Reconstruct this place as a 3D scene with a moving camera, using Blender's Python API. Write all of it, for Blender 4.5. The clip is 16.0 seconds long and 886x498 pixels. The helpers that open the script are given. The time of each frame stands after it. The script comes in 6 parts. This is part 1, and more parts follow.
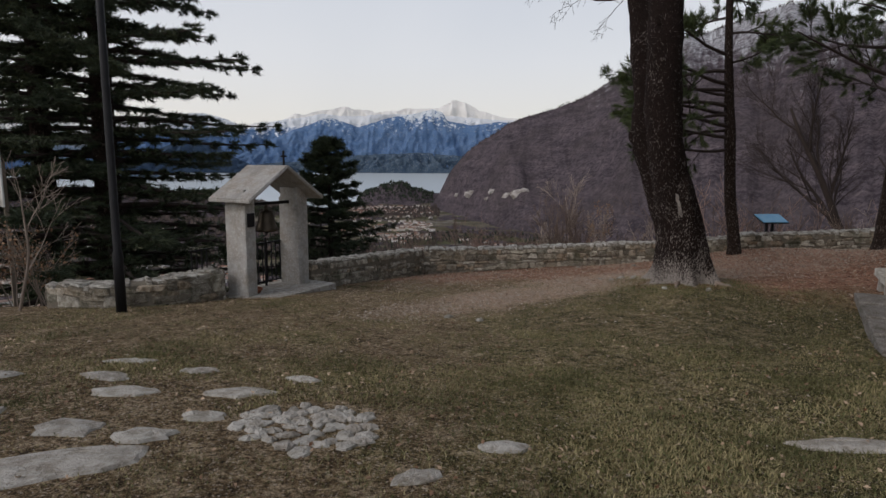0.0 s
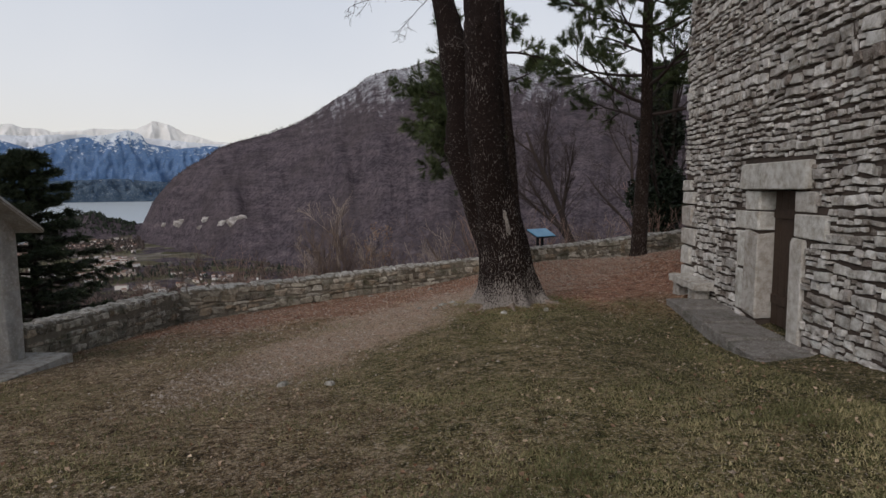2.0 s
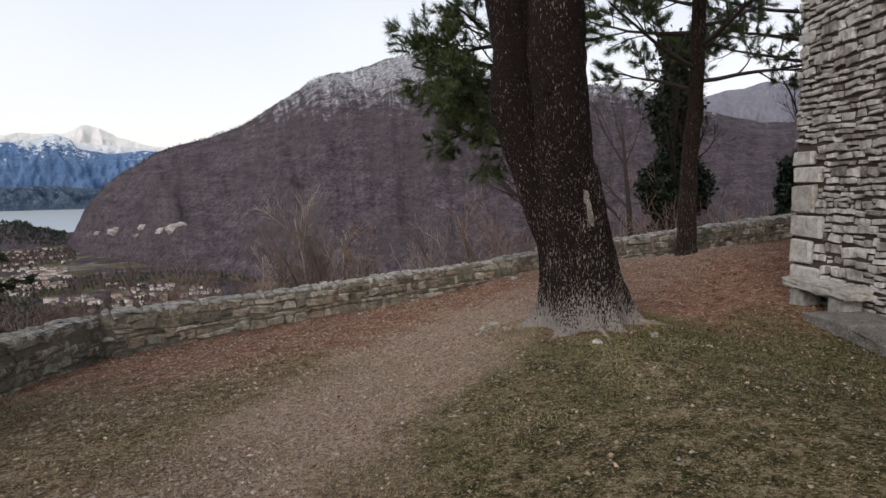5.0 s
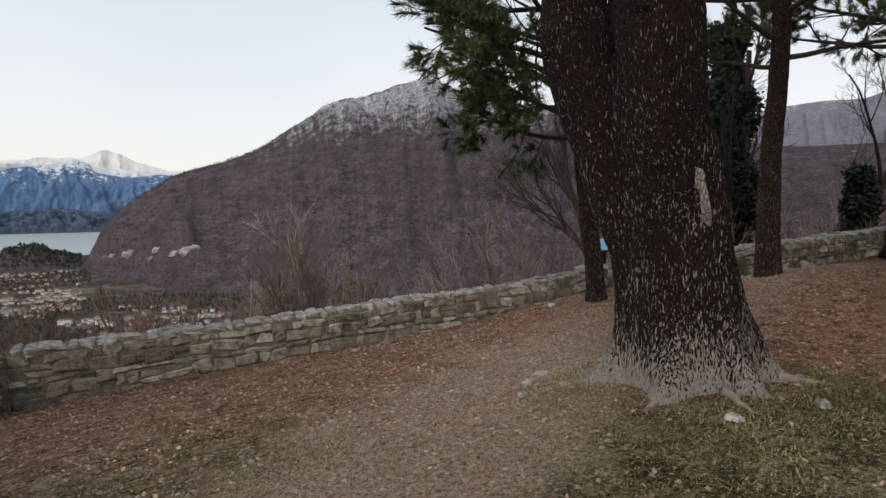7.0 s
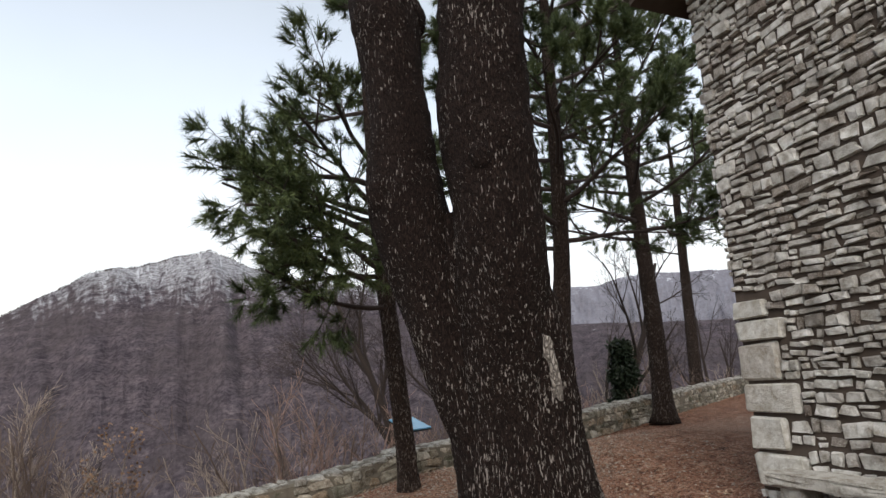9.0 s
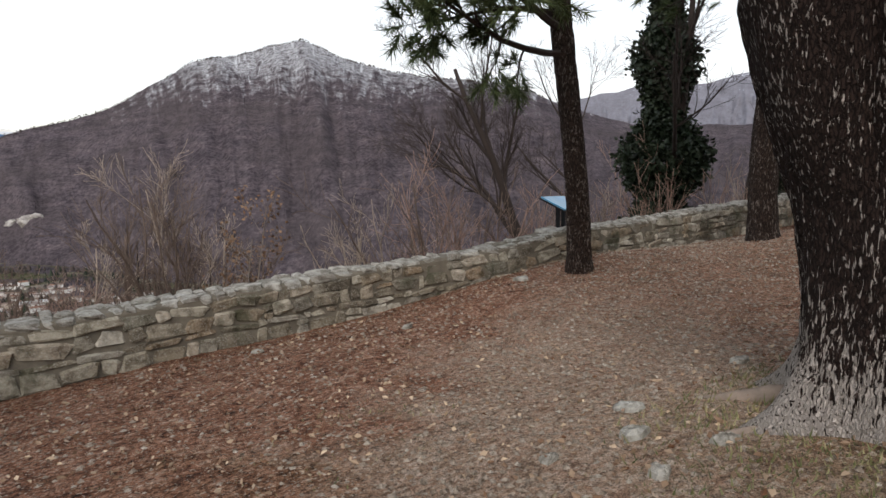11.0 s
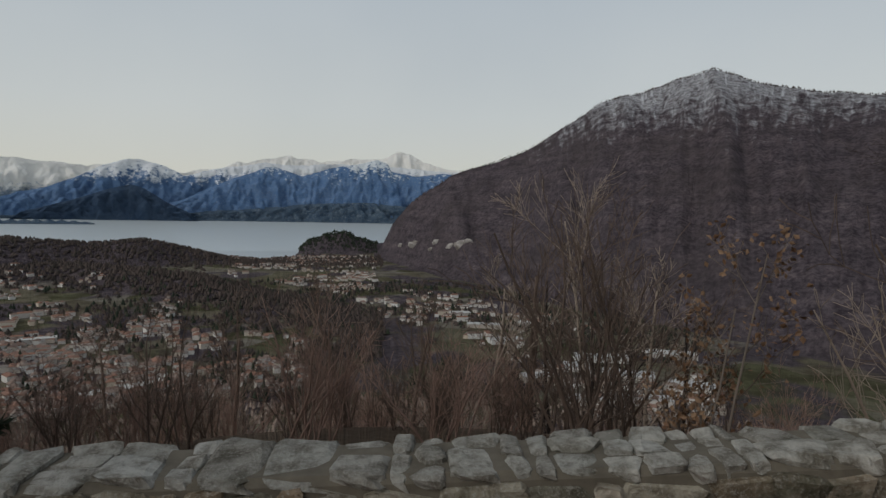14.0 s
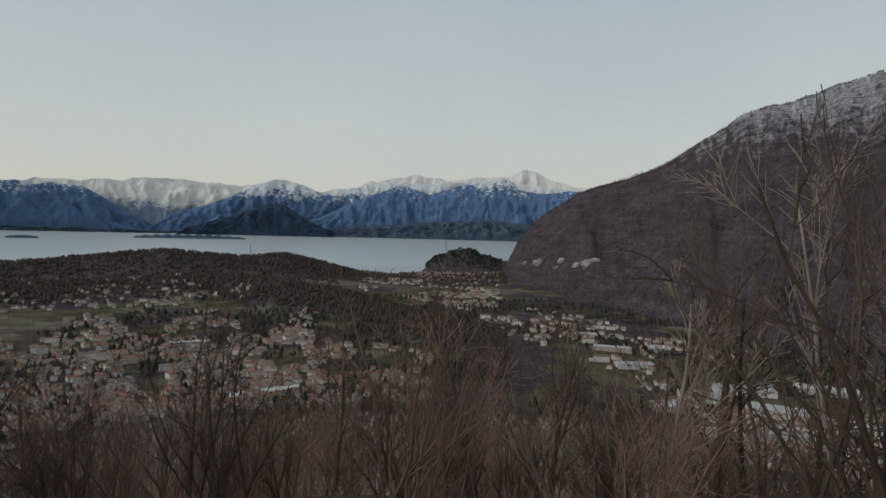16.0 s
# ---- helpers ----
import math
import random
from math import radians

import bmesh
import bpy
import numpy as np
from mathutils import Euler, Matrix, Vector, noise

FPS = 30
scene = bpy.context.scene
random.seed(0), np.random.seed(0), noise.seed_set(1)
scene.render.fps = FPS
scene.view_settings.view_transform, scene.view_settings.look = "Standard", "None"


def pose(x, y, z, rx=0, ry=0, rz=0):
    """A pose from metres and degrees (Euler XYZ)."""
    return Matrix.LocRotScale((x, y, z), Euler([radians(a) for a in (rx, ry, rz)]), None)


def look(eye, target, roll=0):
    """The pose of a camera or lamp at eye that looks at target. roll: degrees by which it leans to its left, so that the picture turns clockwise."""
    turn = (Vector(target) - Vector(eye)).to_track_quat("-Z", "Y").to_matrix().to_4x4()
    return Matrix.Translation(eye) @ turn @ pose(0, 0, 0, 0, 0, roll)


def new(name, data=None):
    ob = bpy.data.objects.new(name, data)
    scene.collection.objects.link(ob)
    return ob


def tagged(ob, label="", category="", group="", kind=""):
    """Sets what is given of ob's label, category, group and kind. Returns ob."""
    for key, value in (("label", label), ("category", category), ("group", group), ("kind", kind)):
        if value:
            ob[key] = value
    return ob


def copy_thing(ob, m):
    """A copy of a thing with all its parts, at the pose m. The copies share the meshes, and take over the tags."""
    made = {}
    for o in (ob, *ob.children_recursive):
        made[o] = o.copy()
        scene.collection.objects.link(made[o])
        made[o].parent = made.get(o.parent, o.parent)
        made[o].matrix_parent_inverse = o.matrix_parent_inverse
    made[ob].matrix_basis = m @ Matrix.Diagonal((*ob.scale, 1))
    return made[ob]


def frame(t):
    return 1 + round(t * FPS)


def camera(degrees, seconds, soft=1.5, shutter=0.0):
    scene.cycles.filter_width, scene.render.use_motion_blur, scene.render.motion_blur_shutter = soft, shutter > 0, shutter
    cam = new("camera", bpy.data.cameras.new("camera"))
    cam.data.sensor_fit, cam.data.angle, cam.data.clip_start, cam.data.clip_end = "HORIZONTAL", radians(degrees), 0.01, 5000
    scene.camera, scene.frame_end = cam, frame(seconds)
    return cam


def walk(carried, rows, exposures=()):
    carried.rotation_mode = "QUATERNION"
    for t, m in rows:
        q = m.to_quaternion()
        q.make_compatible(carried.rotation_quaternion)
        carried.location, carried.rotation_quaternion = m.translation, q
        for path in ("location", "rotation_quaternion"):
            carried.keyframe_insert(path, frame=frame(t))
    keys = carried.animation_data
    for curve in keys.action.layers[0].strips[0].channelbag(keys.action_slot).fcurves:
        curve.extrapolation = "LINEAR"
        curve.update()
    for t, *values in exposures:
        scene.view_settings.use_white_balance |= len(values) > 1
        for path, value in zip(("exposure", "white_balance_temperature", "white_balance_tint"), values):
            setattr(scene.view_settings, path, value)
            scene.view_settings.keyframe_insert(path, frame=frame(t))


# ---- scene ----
cam = camera(73.2, 16.0)
PATH = [
    (0, (-2.966, -11.495, 2.108), (-3.156, -9.524, 1.826), 0.4),
    (0.5, (-3.363, -11.0, 2.074), (-3.36, -9.013, 1.846), 0.5),
    (1, (-3.721, -10.469, 2.078), (-3.525, -8.493, 1.836), 0.2),
    (1.5, (-4.047, -10.0, 2.046), (-3.613, -8.06, 1.827), -0.1),
    (2, (-4.33, -9.384, 1.964), (-3.622, -7.525, 1.764), -0.4),
    (2.5, (-4.522, -8.858, 1.915), (-3.701, -7.045, 1.714), -0.6),
    (3, (-4.621, -8.315, 1.885), (-3.78, -6.511, 1.69), -0.7),
    (3.5, (-4.657, -7.738, 1.817), (-3.809, -5.937, 1.624), -0.9),
    (4, (-4.558, -7.118, 1.715), (-3.696, -5.323, 1.524), -1.0),
    (4.2, (-4.528, -6.87, 1.707), (-3.66, -5.079, 1.514), -1.0),
    (6.5, (-3.539, -4.114, 1.327), (-2.677, -2.318, 1.153), -0.8),
    (7, (-3.296, -3.581, 1.295), (-2.458, -1.769, 1.185), -0.9),
    (7.5, (-3.069, -3.215, 1.367), (-1.998, -1.548, 1.638), -1.3),
    (8, (-3.109, -3.128, 1.449), (-1.865, -1.692, 2.074), -1.6),
    (8.2, (-3.123, -3.098, 1.461), (-1.863, -1.705, 2.148), -1.7),
    (10.3, (-2.87, -1.662, 1.0), (-1.355, -0.37, 0.81), -0.8),
    (10.5, (-2.846, -1.467, 1.007), (-1.404, -0.1, 0.778), -0.5),
    (11, (-2.781, -0.858, 0.982), (-1.6, 0.741, 0.768), -0.1),
    (11.5, (-2.653, -0.161, 0.955), (-1.647, 1.557, 0.767), -0.0),
    (12, (-2.539, 0.45, 0.982), (-1.721, 2.268, 0.822), -0.0),
    (12.5, (-2.354, 1.028, 0.968), (-1.762, 2.932, 0.818), -0.1),
    (13, (-2.281, 1.625, 0.983), (-1.966, 3.594, 0.832), 0.6),
    (13.5, (-2.304, 2.243, 0.957), (-2.213, 4.238, 0.833), 1.0),
    (14, (-2.322, 2.856, 0.939), (-2.329, 4.852, 0.827), 1.1),
    (14.5, (-2.366, 3.349, 0.896), (-2.468, 5.344, 0.8), 1.2),
    (15, (-2.409, 3.954, 0.831), (-2.541, 5.948, 0.739), 1.3),
    (15.5, (-2.61, 4.703, 0.662), (-2.903, 6.68, 0.588), 1.5),
    (16, (-2.742, 5.305, 0.544), (-3.163, 7.259, 0.482), 1.5),
]
walk(cam, [(t, look(eye, target, roll)) for t, eye, target, roll in PATH], exposures=[(0, -0.08, 6350, 15), (0.6, 0, 6350, 15), (1, 0.06, 6350, 15), (1.5, 0.02, 6350, 15), (2, -0.04, 6350, 15), (2.5, 0.3, 6350, 15), (3, 0.14, 6350, 15), (3.5, 0.16, 6350, 15), (4.2, 0.44, 6350, 15), (6.3, 0.24, 6400, 13), (7, 0.24, 6418, 12.3), (7.5, 0.3, 6432, 11.7), (8.2, 0.42, 6450, 11), (10.3, 1.02, 6450, 11.6), (10.6, 1, 6450, 11.7), (11, 0.65, 6450, 11.8), (11.5, -0.02, 6450, 12), (12, -0.32, 6425, 10.5), (12.5, -0.34, 6400, 9), (14, -0.48, 6379, 8.1), (16, -0.5, 6350, 7)])

# ---- light ----
SUN_EL, SUN_AZ = radians(38), radians(232)
world = bpy.data.worlds.new("world")
scene.world = world
world.use_nodes = True
wn, wl = world.node_tree.nodes, world.node_tree.links
sky = wn.new("ShaderNodeTexSky")
sky.sky_type, sky.sun_disc, sky.sun_elevation, sky.sun_rotation = "NISHITA", False, SUN_EL, SUN_AZ
sky.air_density, sky.dust_density, sky.ozone_density = 1.0, 2.5, 1.5
# a thin, even veil of high cloud over the clear sky, brighter towards the horizon
veil_co = wn.new("ShaderNodeTexCoord")
veil_sep = wn.new("ShaderNodeSeparateXYZ")
wl.new(veil_co.outputs["Generated"], veil_sep.inputs[0])
veil_ramp = wn.new("ShaderNodeValToRGB")
wl.new(veil_sep.outputs["Z"], veil_ramp.inputs[0])
for e, (p, c) in zip((veil_ramp.color_ramp.elements[0], veil_ramp.color_ramp.elements[1], veil_ramp.color_ramp.elements.new(0.16), veil_ramp.color_ramp.elements.new(0.42)),
                     ((0.0, (9.3, 8.9, 7.6, 1)), (1.0, (5.2, 6.0, 7.0, 1)), (0.16, (8.3, 8.5, 8.3, 1)), (0.42, (6.3, 7.0, 7.7, 1)))):
    e.position, e.color = p, c
veil_noise = wn.new("ShaderNodeTexNoise")
veil_noise.inputs["Scale"].default_value, veil_noise.inputs["Detail"].default_value = 2.2, 4.0
wl.new(veil_co.outputs["Generated"], veil_noise.inputs["Vector"])
veil_amount = wn.new("ShaderNodeMapRange")
veil_amount.inputs["To Min"].default_value, veil_amount.inputs["To Max"].default_value = 0.72, 0.98
wl.new(veil_noise.outputs["Fac"], veil_amount.inputs["Value"])
veil_mix = wn.new("ShaderNodeMix")
veil_mix.data_type = "RGBA"
wl.new(veil_amount.outputs["Result"], veil_mix.inputs["Factor"])
wl.new(sky.outputs[0], veil_mix.inputs["A"])
wl.new(veil_ramp.outputs[0], veil_mix.inputs["B"])
background = wn["Background"]
wl.new(veil_mix.outputs["Result"], background.inputs["Color"])
background.inputs["Strength"].default_value = 0.1

sun_data = bpy.data.lights.new("sun", "SUN")
sun_data.energy, sun_data.angle, sun_data.color = 1.5, radians(40), (1.0, 0.94, 0.86)
sun = new("sun", sun_data)
sun_way = Vector((math.sin(SUN_AZ) * math.cos(SUN_EL), math.cos(SUN_AZ) * math.cos(SUN_EL), math.sin(SUN_EL)))
sun.matrix_world = look(sun_way * 50, (0, 0, 0))

# ---- materials ----


class Nodes:
    """A small builder of node materials."""

    def __init__(self, name, rough=0.85, metal=0.0, spec=0.3):
        self.m = bpy.data.materials.new(name)
        self.m.use_nodes = True
        self.n, self.l = self.m.node_tree.nodes, self.m.node_tree.links
        self.b = self.n["Principled BSDF"]
        self.b.inputs["Roughness"].default_value = rough
        self.b.inputs["Metallic"].default_value = metal
        self.b.inputs["Specular IOR Level"].default_value = spec
        self.co = self.n.new("ShaderNodeTexCoord").outputs["Object"]
        self.geo = self.n.new("ShaderNodeNewGeometry")
        self.pos = self.geo.outputs["Position"]

    def put(self, socket, v):
        if hasattr(v, "is_output"):
            self.l.new(v, socket)
        else:
            socket.default_value = v

    def scaled(self, v, s):
        n = self.n.new("ShaderNodeMapping")
        self.l.new(v, n.inputs[0])
        n.inputs["Scale"].default_value = s
        return n.outputs[0]

    def noise(self, v, scale, detail=4.0, rough=0.6, dist=0.0):
        n = self.n.new("ShaderNodeTexNoise")
        self.l.new(v, n.inputs["Vector"])
        for k, x in (("Scale", scale), ("Detail", detail), ("Roughness", rough), ("Distortion", dist)):
            n.inputs[k].default_value = x
        return n.outputs["Fac"]

    def cells(self, v, scale, feature="F1", out="Distance", rand=1.0):
        n = self.n.new("ShaderNodeTexVoronoi")
        n.feature = feature
        self.l.new(v, n.inputs["Vector"])
        n.inputs["Scale"].default_value, n.inputs["Randomness"].default_value = scale, rand
        return n.outputs[out]

    def ramp(self, v, stops):
        n = self.n.new("ShaderNodeValToRGB")
        self.l.new(v, n.inputs[0])
        els = n.color_ramp.elements
        while len(els) < len(stops):
            els.new(0.5)
        for e, (p, c) in zip(els, stops):
            e.position = p
            e.color = (c, c, c, 1) if isinstance(c, (int, float)) else (*c, 1)
        return n.outputs[0]

    def mix(self, f, a, b, mode="MIX"):
        n = self.n.new("ShaderNodeMix")
        n.data_type, n.blend_type = "RGBA", mode
        self.put(n.inputs["Factor"], f)
        for k, x in (("A", a), ("B", b)):
            self.put(n.inputs[k], (*x, 1) if isinstance(x, tuple) else x)
        return n.outputs["Result"]

    def math(self, op, a, b=0.0, c=0.0):
        n = self.n.new("ShaderNodeMath")
        n.operation = op
        for s, x in zip(n.inputs, (a, b, c)):
            self.put(s, x)
        return n.outputs[0]

    def axis(self, v, k):
        n = self.n.new("ShaderNodeSeparateXYZ")
        self.l.new(v, n.inputs[0])
        return n.outputs[k]

    def rand(self):
        return self.n.new("ShaderNodeObjectInfo").outputs["Random"]

    def island(self):
        return self.geo.outputs["Random Per Island"]

    def done(self, color, bump=None, height=0.02, strength=0.6, rough=None):
        self.put(self.b.inputs["Base Color"], (*color, 1) if isinstance(color, tuple) else color)
        if bump is not None:
            n = self.n.new("ShaderNodeBump")
            n.inputs["Strength"].default_value, n.inputs["Distance"].default_value = strength, height
            self.l.new(bump, n.inputs["Height"])
            self.l.new(n.outputs[0], self.b.inputs["Normal"])
        if rough is not None:
            self.put(self.b.inputs["Roughness"], rough)
        return self.m


def m_plain(name, color, rough=0.8, metal=0.0, vary=0.25, scale=8.0):
    k = Nodes(name, rough, metal)
    n = k.noise(k.co, scale, 5)
    dark, light = tuple(c * (1 - vary) for c in color), tuple(min(1, c * (1 + vary)) for c in color)
    return k.done(k.mix(n, dark, light), k.noise(k.co, scale * 6, 4), 0.004, 0.4)


def m_stone(name, tones, per_island, moss=0.25, grain=1.0, deep=0.36, growth=(0.05, 0.055, 0.03)):
    k = Nodes(name, 0.92, 0, 0.2)
    r = k.island() if per_island else k.rand()
    base = k.ramp(r, [(i / (len(tones) - 1), c) for i, c in enumerate(tones)])
    mott = k.noise(k.pos, 9 * grain, 6, 0.65)
    fine = k.noise(k.pos, 60 * grain, 4, 0.7)
    c = k.mix(k.ramp(mott, [(0.36, 0.0), (0.6, 1.0)]), k.mix(1.0, base, (deep, deep * 0.93, deep * 0.84), "MULTIPLY"), base)
    c = k.mix(k.math("MULTIPLY", k.ramp(fine, [(0.5, 0.0), (0.66, 1.0)]), 0.45), c, (0.62, 0.6, 0.55))
    grow = k.ramp(k.noise(k.pos, 2.3, 5, 0.6), [(0.52, 0.0), (0.66, 1.0)])
    c = k.mix(k.math("MULTIPLY", grow, moss), c, growth)
    return k.done(c, k.math("ADD", mott, k.math("MULTIPLY", fine, 0.45)), 0.04, 0.9)


WALL_TONES = [(0.14, 0.12, 0.09), (0.34, 0.3, 0.23), (0.52, 0.48, 0.39), (0.19, 0.17, 0.135), (0.66, 0.62, 0.53), (0.36, 0.27, 0.18), (0.25, 0.24, 0.19)]
CHAPEL_TONES = [(0.4, 0.38, 0.35), (0.78, 0.77, 0.74), (0.55, 0.53, 0.5), (0.84, 0.83, 0.8), (0.22, 0.18, 0.155), (0.66, 0.65, 0.62), (0.8, 0.78, 0.75), (0.3, 0.26, 0.225)]
mat_wall_stone = m_stone("parapet_stone", WALL_TONES, False, 0.75)
mat_wall_rest = m_stone("parapet_stone_joined", WALL_TONES, True, 0.75)
mat_cap = m_stone("coping_stone", [(0.46, 0.45, 0.41), (0.58, 0.56, 0.51), (0.38, 0.36, 0.32), (0.64, 0.63, 0.59)], False, 0.35)
mat_cap_rest = m_stone("coping_stone_joined", [(0.46, 0.45, 0.41), (0.58, 0.56, 0.51), (0.38, 0.36, 0.32)], True, 0.35)
STAIN = (0.085, 0.068, 0.056)
mat_chapel_stone = m_stone("chapel_stone", CHAPEL_TONES, False, 0.6, 1.0, 0.5, STAIN)
mat_chapel_rest = m_stone("chapel_stone_joined", CHAPEL_TONES, True, 0.6, 1.0, 0.5, STAIN)
mat_quoin = m_stone("quoin_stone", [(0.58, 0.57, 0.53), (0.68, 0.67, 0.63), (0.52, 0.49, 0.45)], False, 0.15, 1.0, 0.62)
mat_mortar = m_plain("old_mortar", (0.16, 0.14, 0.11), 0.95, 0, 0.6, 9)
mat_chapel_mortar = m_plain("chapel_mortar", (0.075, 0.057, 0.046), 0.95, 0, 0.6, 5)
mat_slab = m_stone("paving_stone", [(0.4, 0.38, 0.35), (0.52, 0.5, 0.46), (0.45, 0.42, 0.38)], False, 0.2, 1.0, 0.55)
mat_doorstep = m_stone("doorstep_stone", [(0.17, 0.16, 0.15), (0.23, 0.215, 0.2)], False, 0.35, 0.8, 0.6)
mat_concrete = m_stone("render_concrete", [(0.37, 0.36, 0.35), (0.4, 0.39, 0.375)], False, 0.25, 0.35, 0.8)
mat_iron = m_plain("black_iron", (0.02, 0.02, 0.022), 0.5, 0.6, 0.3)
mat_bronze = m_plain("dark_bronze", (0.07, 0.055, 0.04), 0.45, 0.8, 0.3)
mat_wood_dark = m_plain("dark_door_wood", (0.05, 0.032, 0.022), 0.7, 0, 0.45, 14)
mat_roof_under = m_plain("roof_boards", (0.07, 0.055, 0.045), 0.85, 0, 0.3)
mat_roof = m_stone("roof_slab", [(0.25, 0.24, 0.23), (0.3, 0.29, 0.27)], False, 0.3)
mat_terracotta = m_plain("terracotta", (0.3, 0.11, 0.06), 0.85)
# the sky's reflection is painted in as a pale grey base colour
mat_lake = Nodes("sky_grey_lake_water", 0.3, 0, 0.5)
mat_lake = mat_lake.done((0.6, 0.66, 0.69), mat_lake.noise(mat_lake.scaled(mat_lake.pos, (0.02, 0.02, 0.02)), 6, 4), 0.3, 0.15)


# ---- helpers for meshes ----
def mesh_of(name, verts, faces, mat, smooth=False):
    me = bpy.data.meshes.new(name)
    me.from_pydata([tuple(map(float, v)) for v in verts] if not isinstance(verts, np.ndarray) else verts.tolist(), [], faces if isinstance(faces, list) else faces.tolist())
    me.materials.append(mat)
    if smooth:
        me.shade_smooth()
    me.update()
    return me


def thing(name, verts, faces, mat, parent=None, label="", category="", group="", kind="", smooth=False):
    ob = new(name, mesh_of(name, verts, faces, mat, smooth))
    ob.parent = parent
    return tagged(ob, label, category, group, kind)


def empty(name, m, label="", category="", group="", kind=""):
    ob = new(name)
    ob.matrix_world = m
    return tagged(ob, label, category, group, kind)


def part(name, bm, material, parent, label="", smooth=False):
    me = bpy.data.meshes.new(name)
    bm.to_mesh(me)
    bm.free()
    me.materials.append(material)
    if smooth:
        me.shade_smooth()
    ob = new(name, me)
    ob.parent = parent
    if label:
        ob["label"] = label
    return ob


def block(size, at=(0, 0, 0), bevel=0.0, jitter=0.0, cuts=0, seed=1):
    """A bevelled, slightly uneven block as a bmesh, its base centre at the given place."""
    bm = bmesh.new()
    bmesh.ops.create_cube(bm, size=1)
    for v in bm.verts:
        v.co = Vector(((v.co.x) * size[0], v.co.y * size[1], (v.co.z + 0.5) * size[2]))
    if cuts:
        bmesh.ops.subdivide_edges(bm, edges=bm.edges[:], cuts=cuts, use_grid_fill=True)
    if bevel:
        bmesh.ops.bevel(bm, geom=bm.edges[:] if not cuts else [e for e in bm.edges if e.is_manifold and e.calc_face_angle(0) > 0.5], offset=bevel, segments=2, affect="EDGES", profile=0.6)
    if jitter:
        rng = random.Random(seed)
        for v in bm.verts:
            v.co += Vector((rng.uniform(-1, 1), rng.uniform(-1, 1), rng.uniform(-1, 1))) * jitter
    for v in bm.verts:
        v.co += Vector(at)
    return bm


def tube(points, radii, sides=8, wobble=0.0, cap=True, seed=0, squash=None):
    """Vertices and faces of a tapered tube along points."""
    p = np.array(points, float)
    n = len(p)
    tangent = np.gradient(p, axis=0)
    tangent /= np.linalg.norm(tangent, axis=1)[:, None] + 1e-9
    ref = np.array([0.0, 0.0, 1.0]) if abs(tangent[0][2]) < 0.9 else np.array([1.0, 0.0, 0.0])
    a = np.cross(tangent, ref)
    a /= np.linalg.norm(a, axis=1)[:, None] + 1e-9
    b = np.cross(tangent, a)
    ang = np.arange(sides) * 2 * math.pi / sides
    rad = np.array(radii, float)[:, None] * np.ones(sides)
    if wobble:
        rad = rad * (1 + wobble * np.random.default_rng(seed).uniform(-1, 1, rad.shape))
    v = p[:, None] + rad[..., None] * (np.cos(ang)[None, :, None] * a[:, None] + np.sin(ang)[None, :, None] * b[:, None])
    v = v.reshape(-1, 3)
    i, j = np.meshgrid(np.arange(n - 1), np.arange(sides), indexing="ij")
    k = (j + 1) % sides
    f = np.stack([i * sides + j, i * sides + k, (i + 1) * sides + k, (i + 1) * sides + j], -1).reshape(-1, 4).tolist()
    if cap:
        f.append(list(range(sides))[::-1])
        f.append([(n - 1) * sides + q for q in range(sides)])
    return v, f


def joined(pieces):
    """One list of vertices and faces out of many."""
    verts, faces, base = [], [], 0
    for v, f in pieces:
        verts.append(np.asarray(v, float))
        faces += [[q + base for q in g] for g in f]
        base += len(v)
    return np.concatenate(verts), faces


def smoothstep(a, b, x):
    t = np.clip((np.asarray(x, float) - a) / (b - a), 0, 1)
    return t * t * (3 - 2 * t)


def fbm(x, y, scale, octaves=4, seed=0):
    """Cheap layered value noise on numpy arrays, about -1 to 1."""
    x, y = np.asarray(x, float) / scale, np.asarray(y, float) / scale
    total, amp, norm = 0.0, 1.0, 0.0
    for o in range(octaves):
        ix, iy = np.floor(x), np.floor(y)
        fx, fy = x - ix, y - iy
        fx, fy = fx * fx * (3 - 2 * fx), fy * fy * (3 - 2 * fy)

        def corner(a, b):
            s = np.sin(a * 127.1 + b * 311.7 + seed * 74.7 + o * 19.3) * 43758.5453
            return (s - np.floor(s)) * 2 - 1

        total = total + amp * ((corner(ix, iy) * (1 - fx) + corner(ix + 1, iy) * fx) * (1 - fy) + (corner(ix, iy + 1) * (1 - fx) + corner(ix + 1, iy + 1) * fx) * fy)
        norm += amp
        x, y, amp = x * 2.03, y * 2.03, amp * 0.5
    return total / norm


# ---- ground of the yard ----
def yard_z(x, y):
    x, y = np.asarray(x, float), np.asarray(y, float)
    z = -0.1754 + 0.0411 * x - 0.0792 * y - 0.0005 * x * x + 0.0065 * x * y - 0.0019 * y * y
    z = z + 0.32 * np.exp(-((x - 3.5) ** 2 / 4 + (y - 4.4) ** 2 / 1.6)) - 0.16 * np.exp(-((x - 2.0) ** 2 / 1.5 + (y + 3.0) ** 2 / 3)) + 0.4 * np.exp(-((x - 7.0) ** 2 / 5 + (y - 2.6) ** 2 / 3)) + 0.16 * np.exp(-((x - 0.3) ** 2 + (y + 0.2) ** 2) / 2.2) - 0.12 * np.exp(-((x + 3.2) ** 2 + (y + 2.6) ** 2) / 5) - 0.12 * np.exp(-((x - 1.5) ** 2 + (y + 4) ** 2) / 2.5)
    return z


def gz(x, y):
    return float(yard_z(x, y) + 0.025 * fbm(x, y, 1.7, 3, 5))



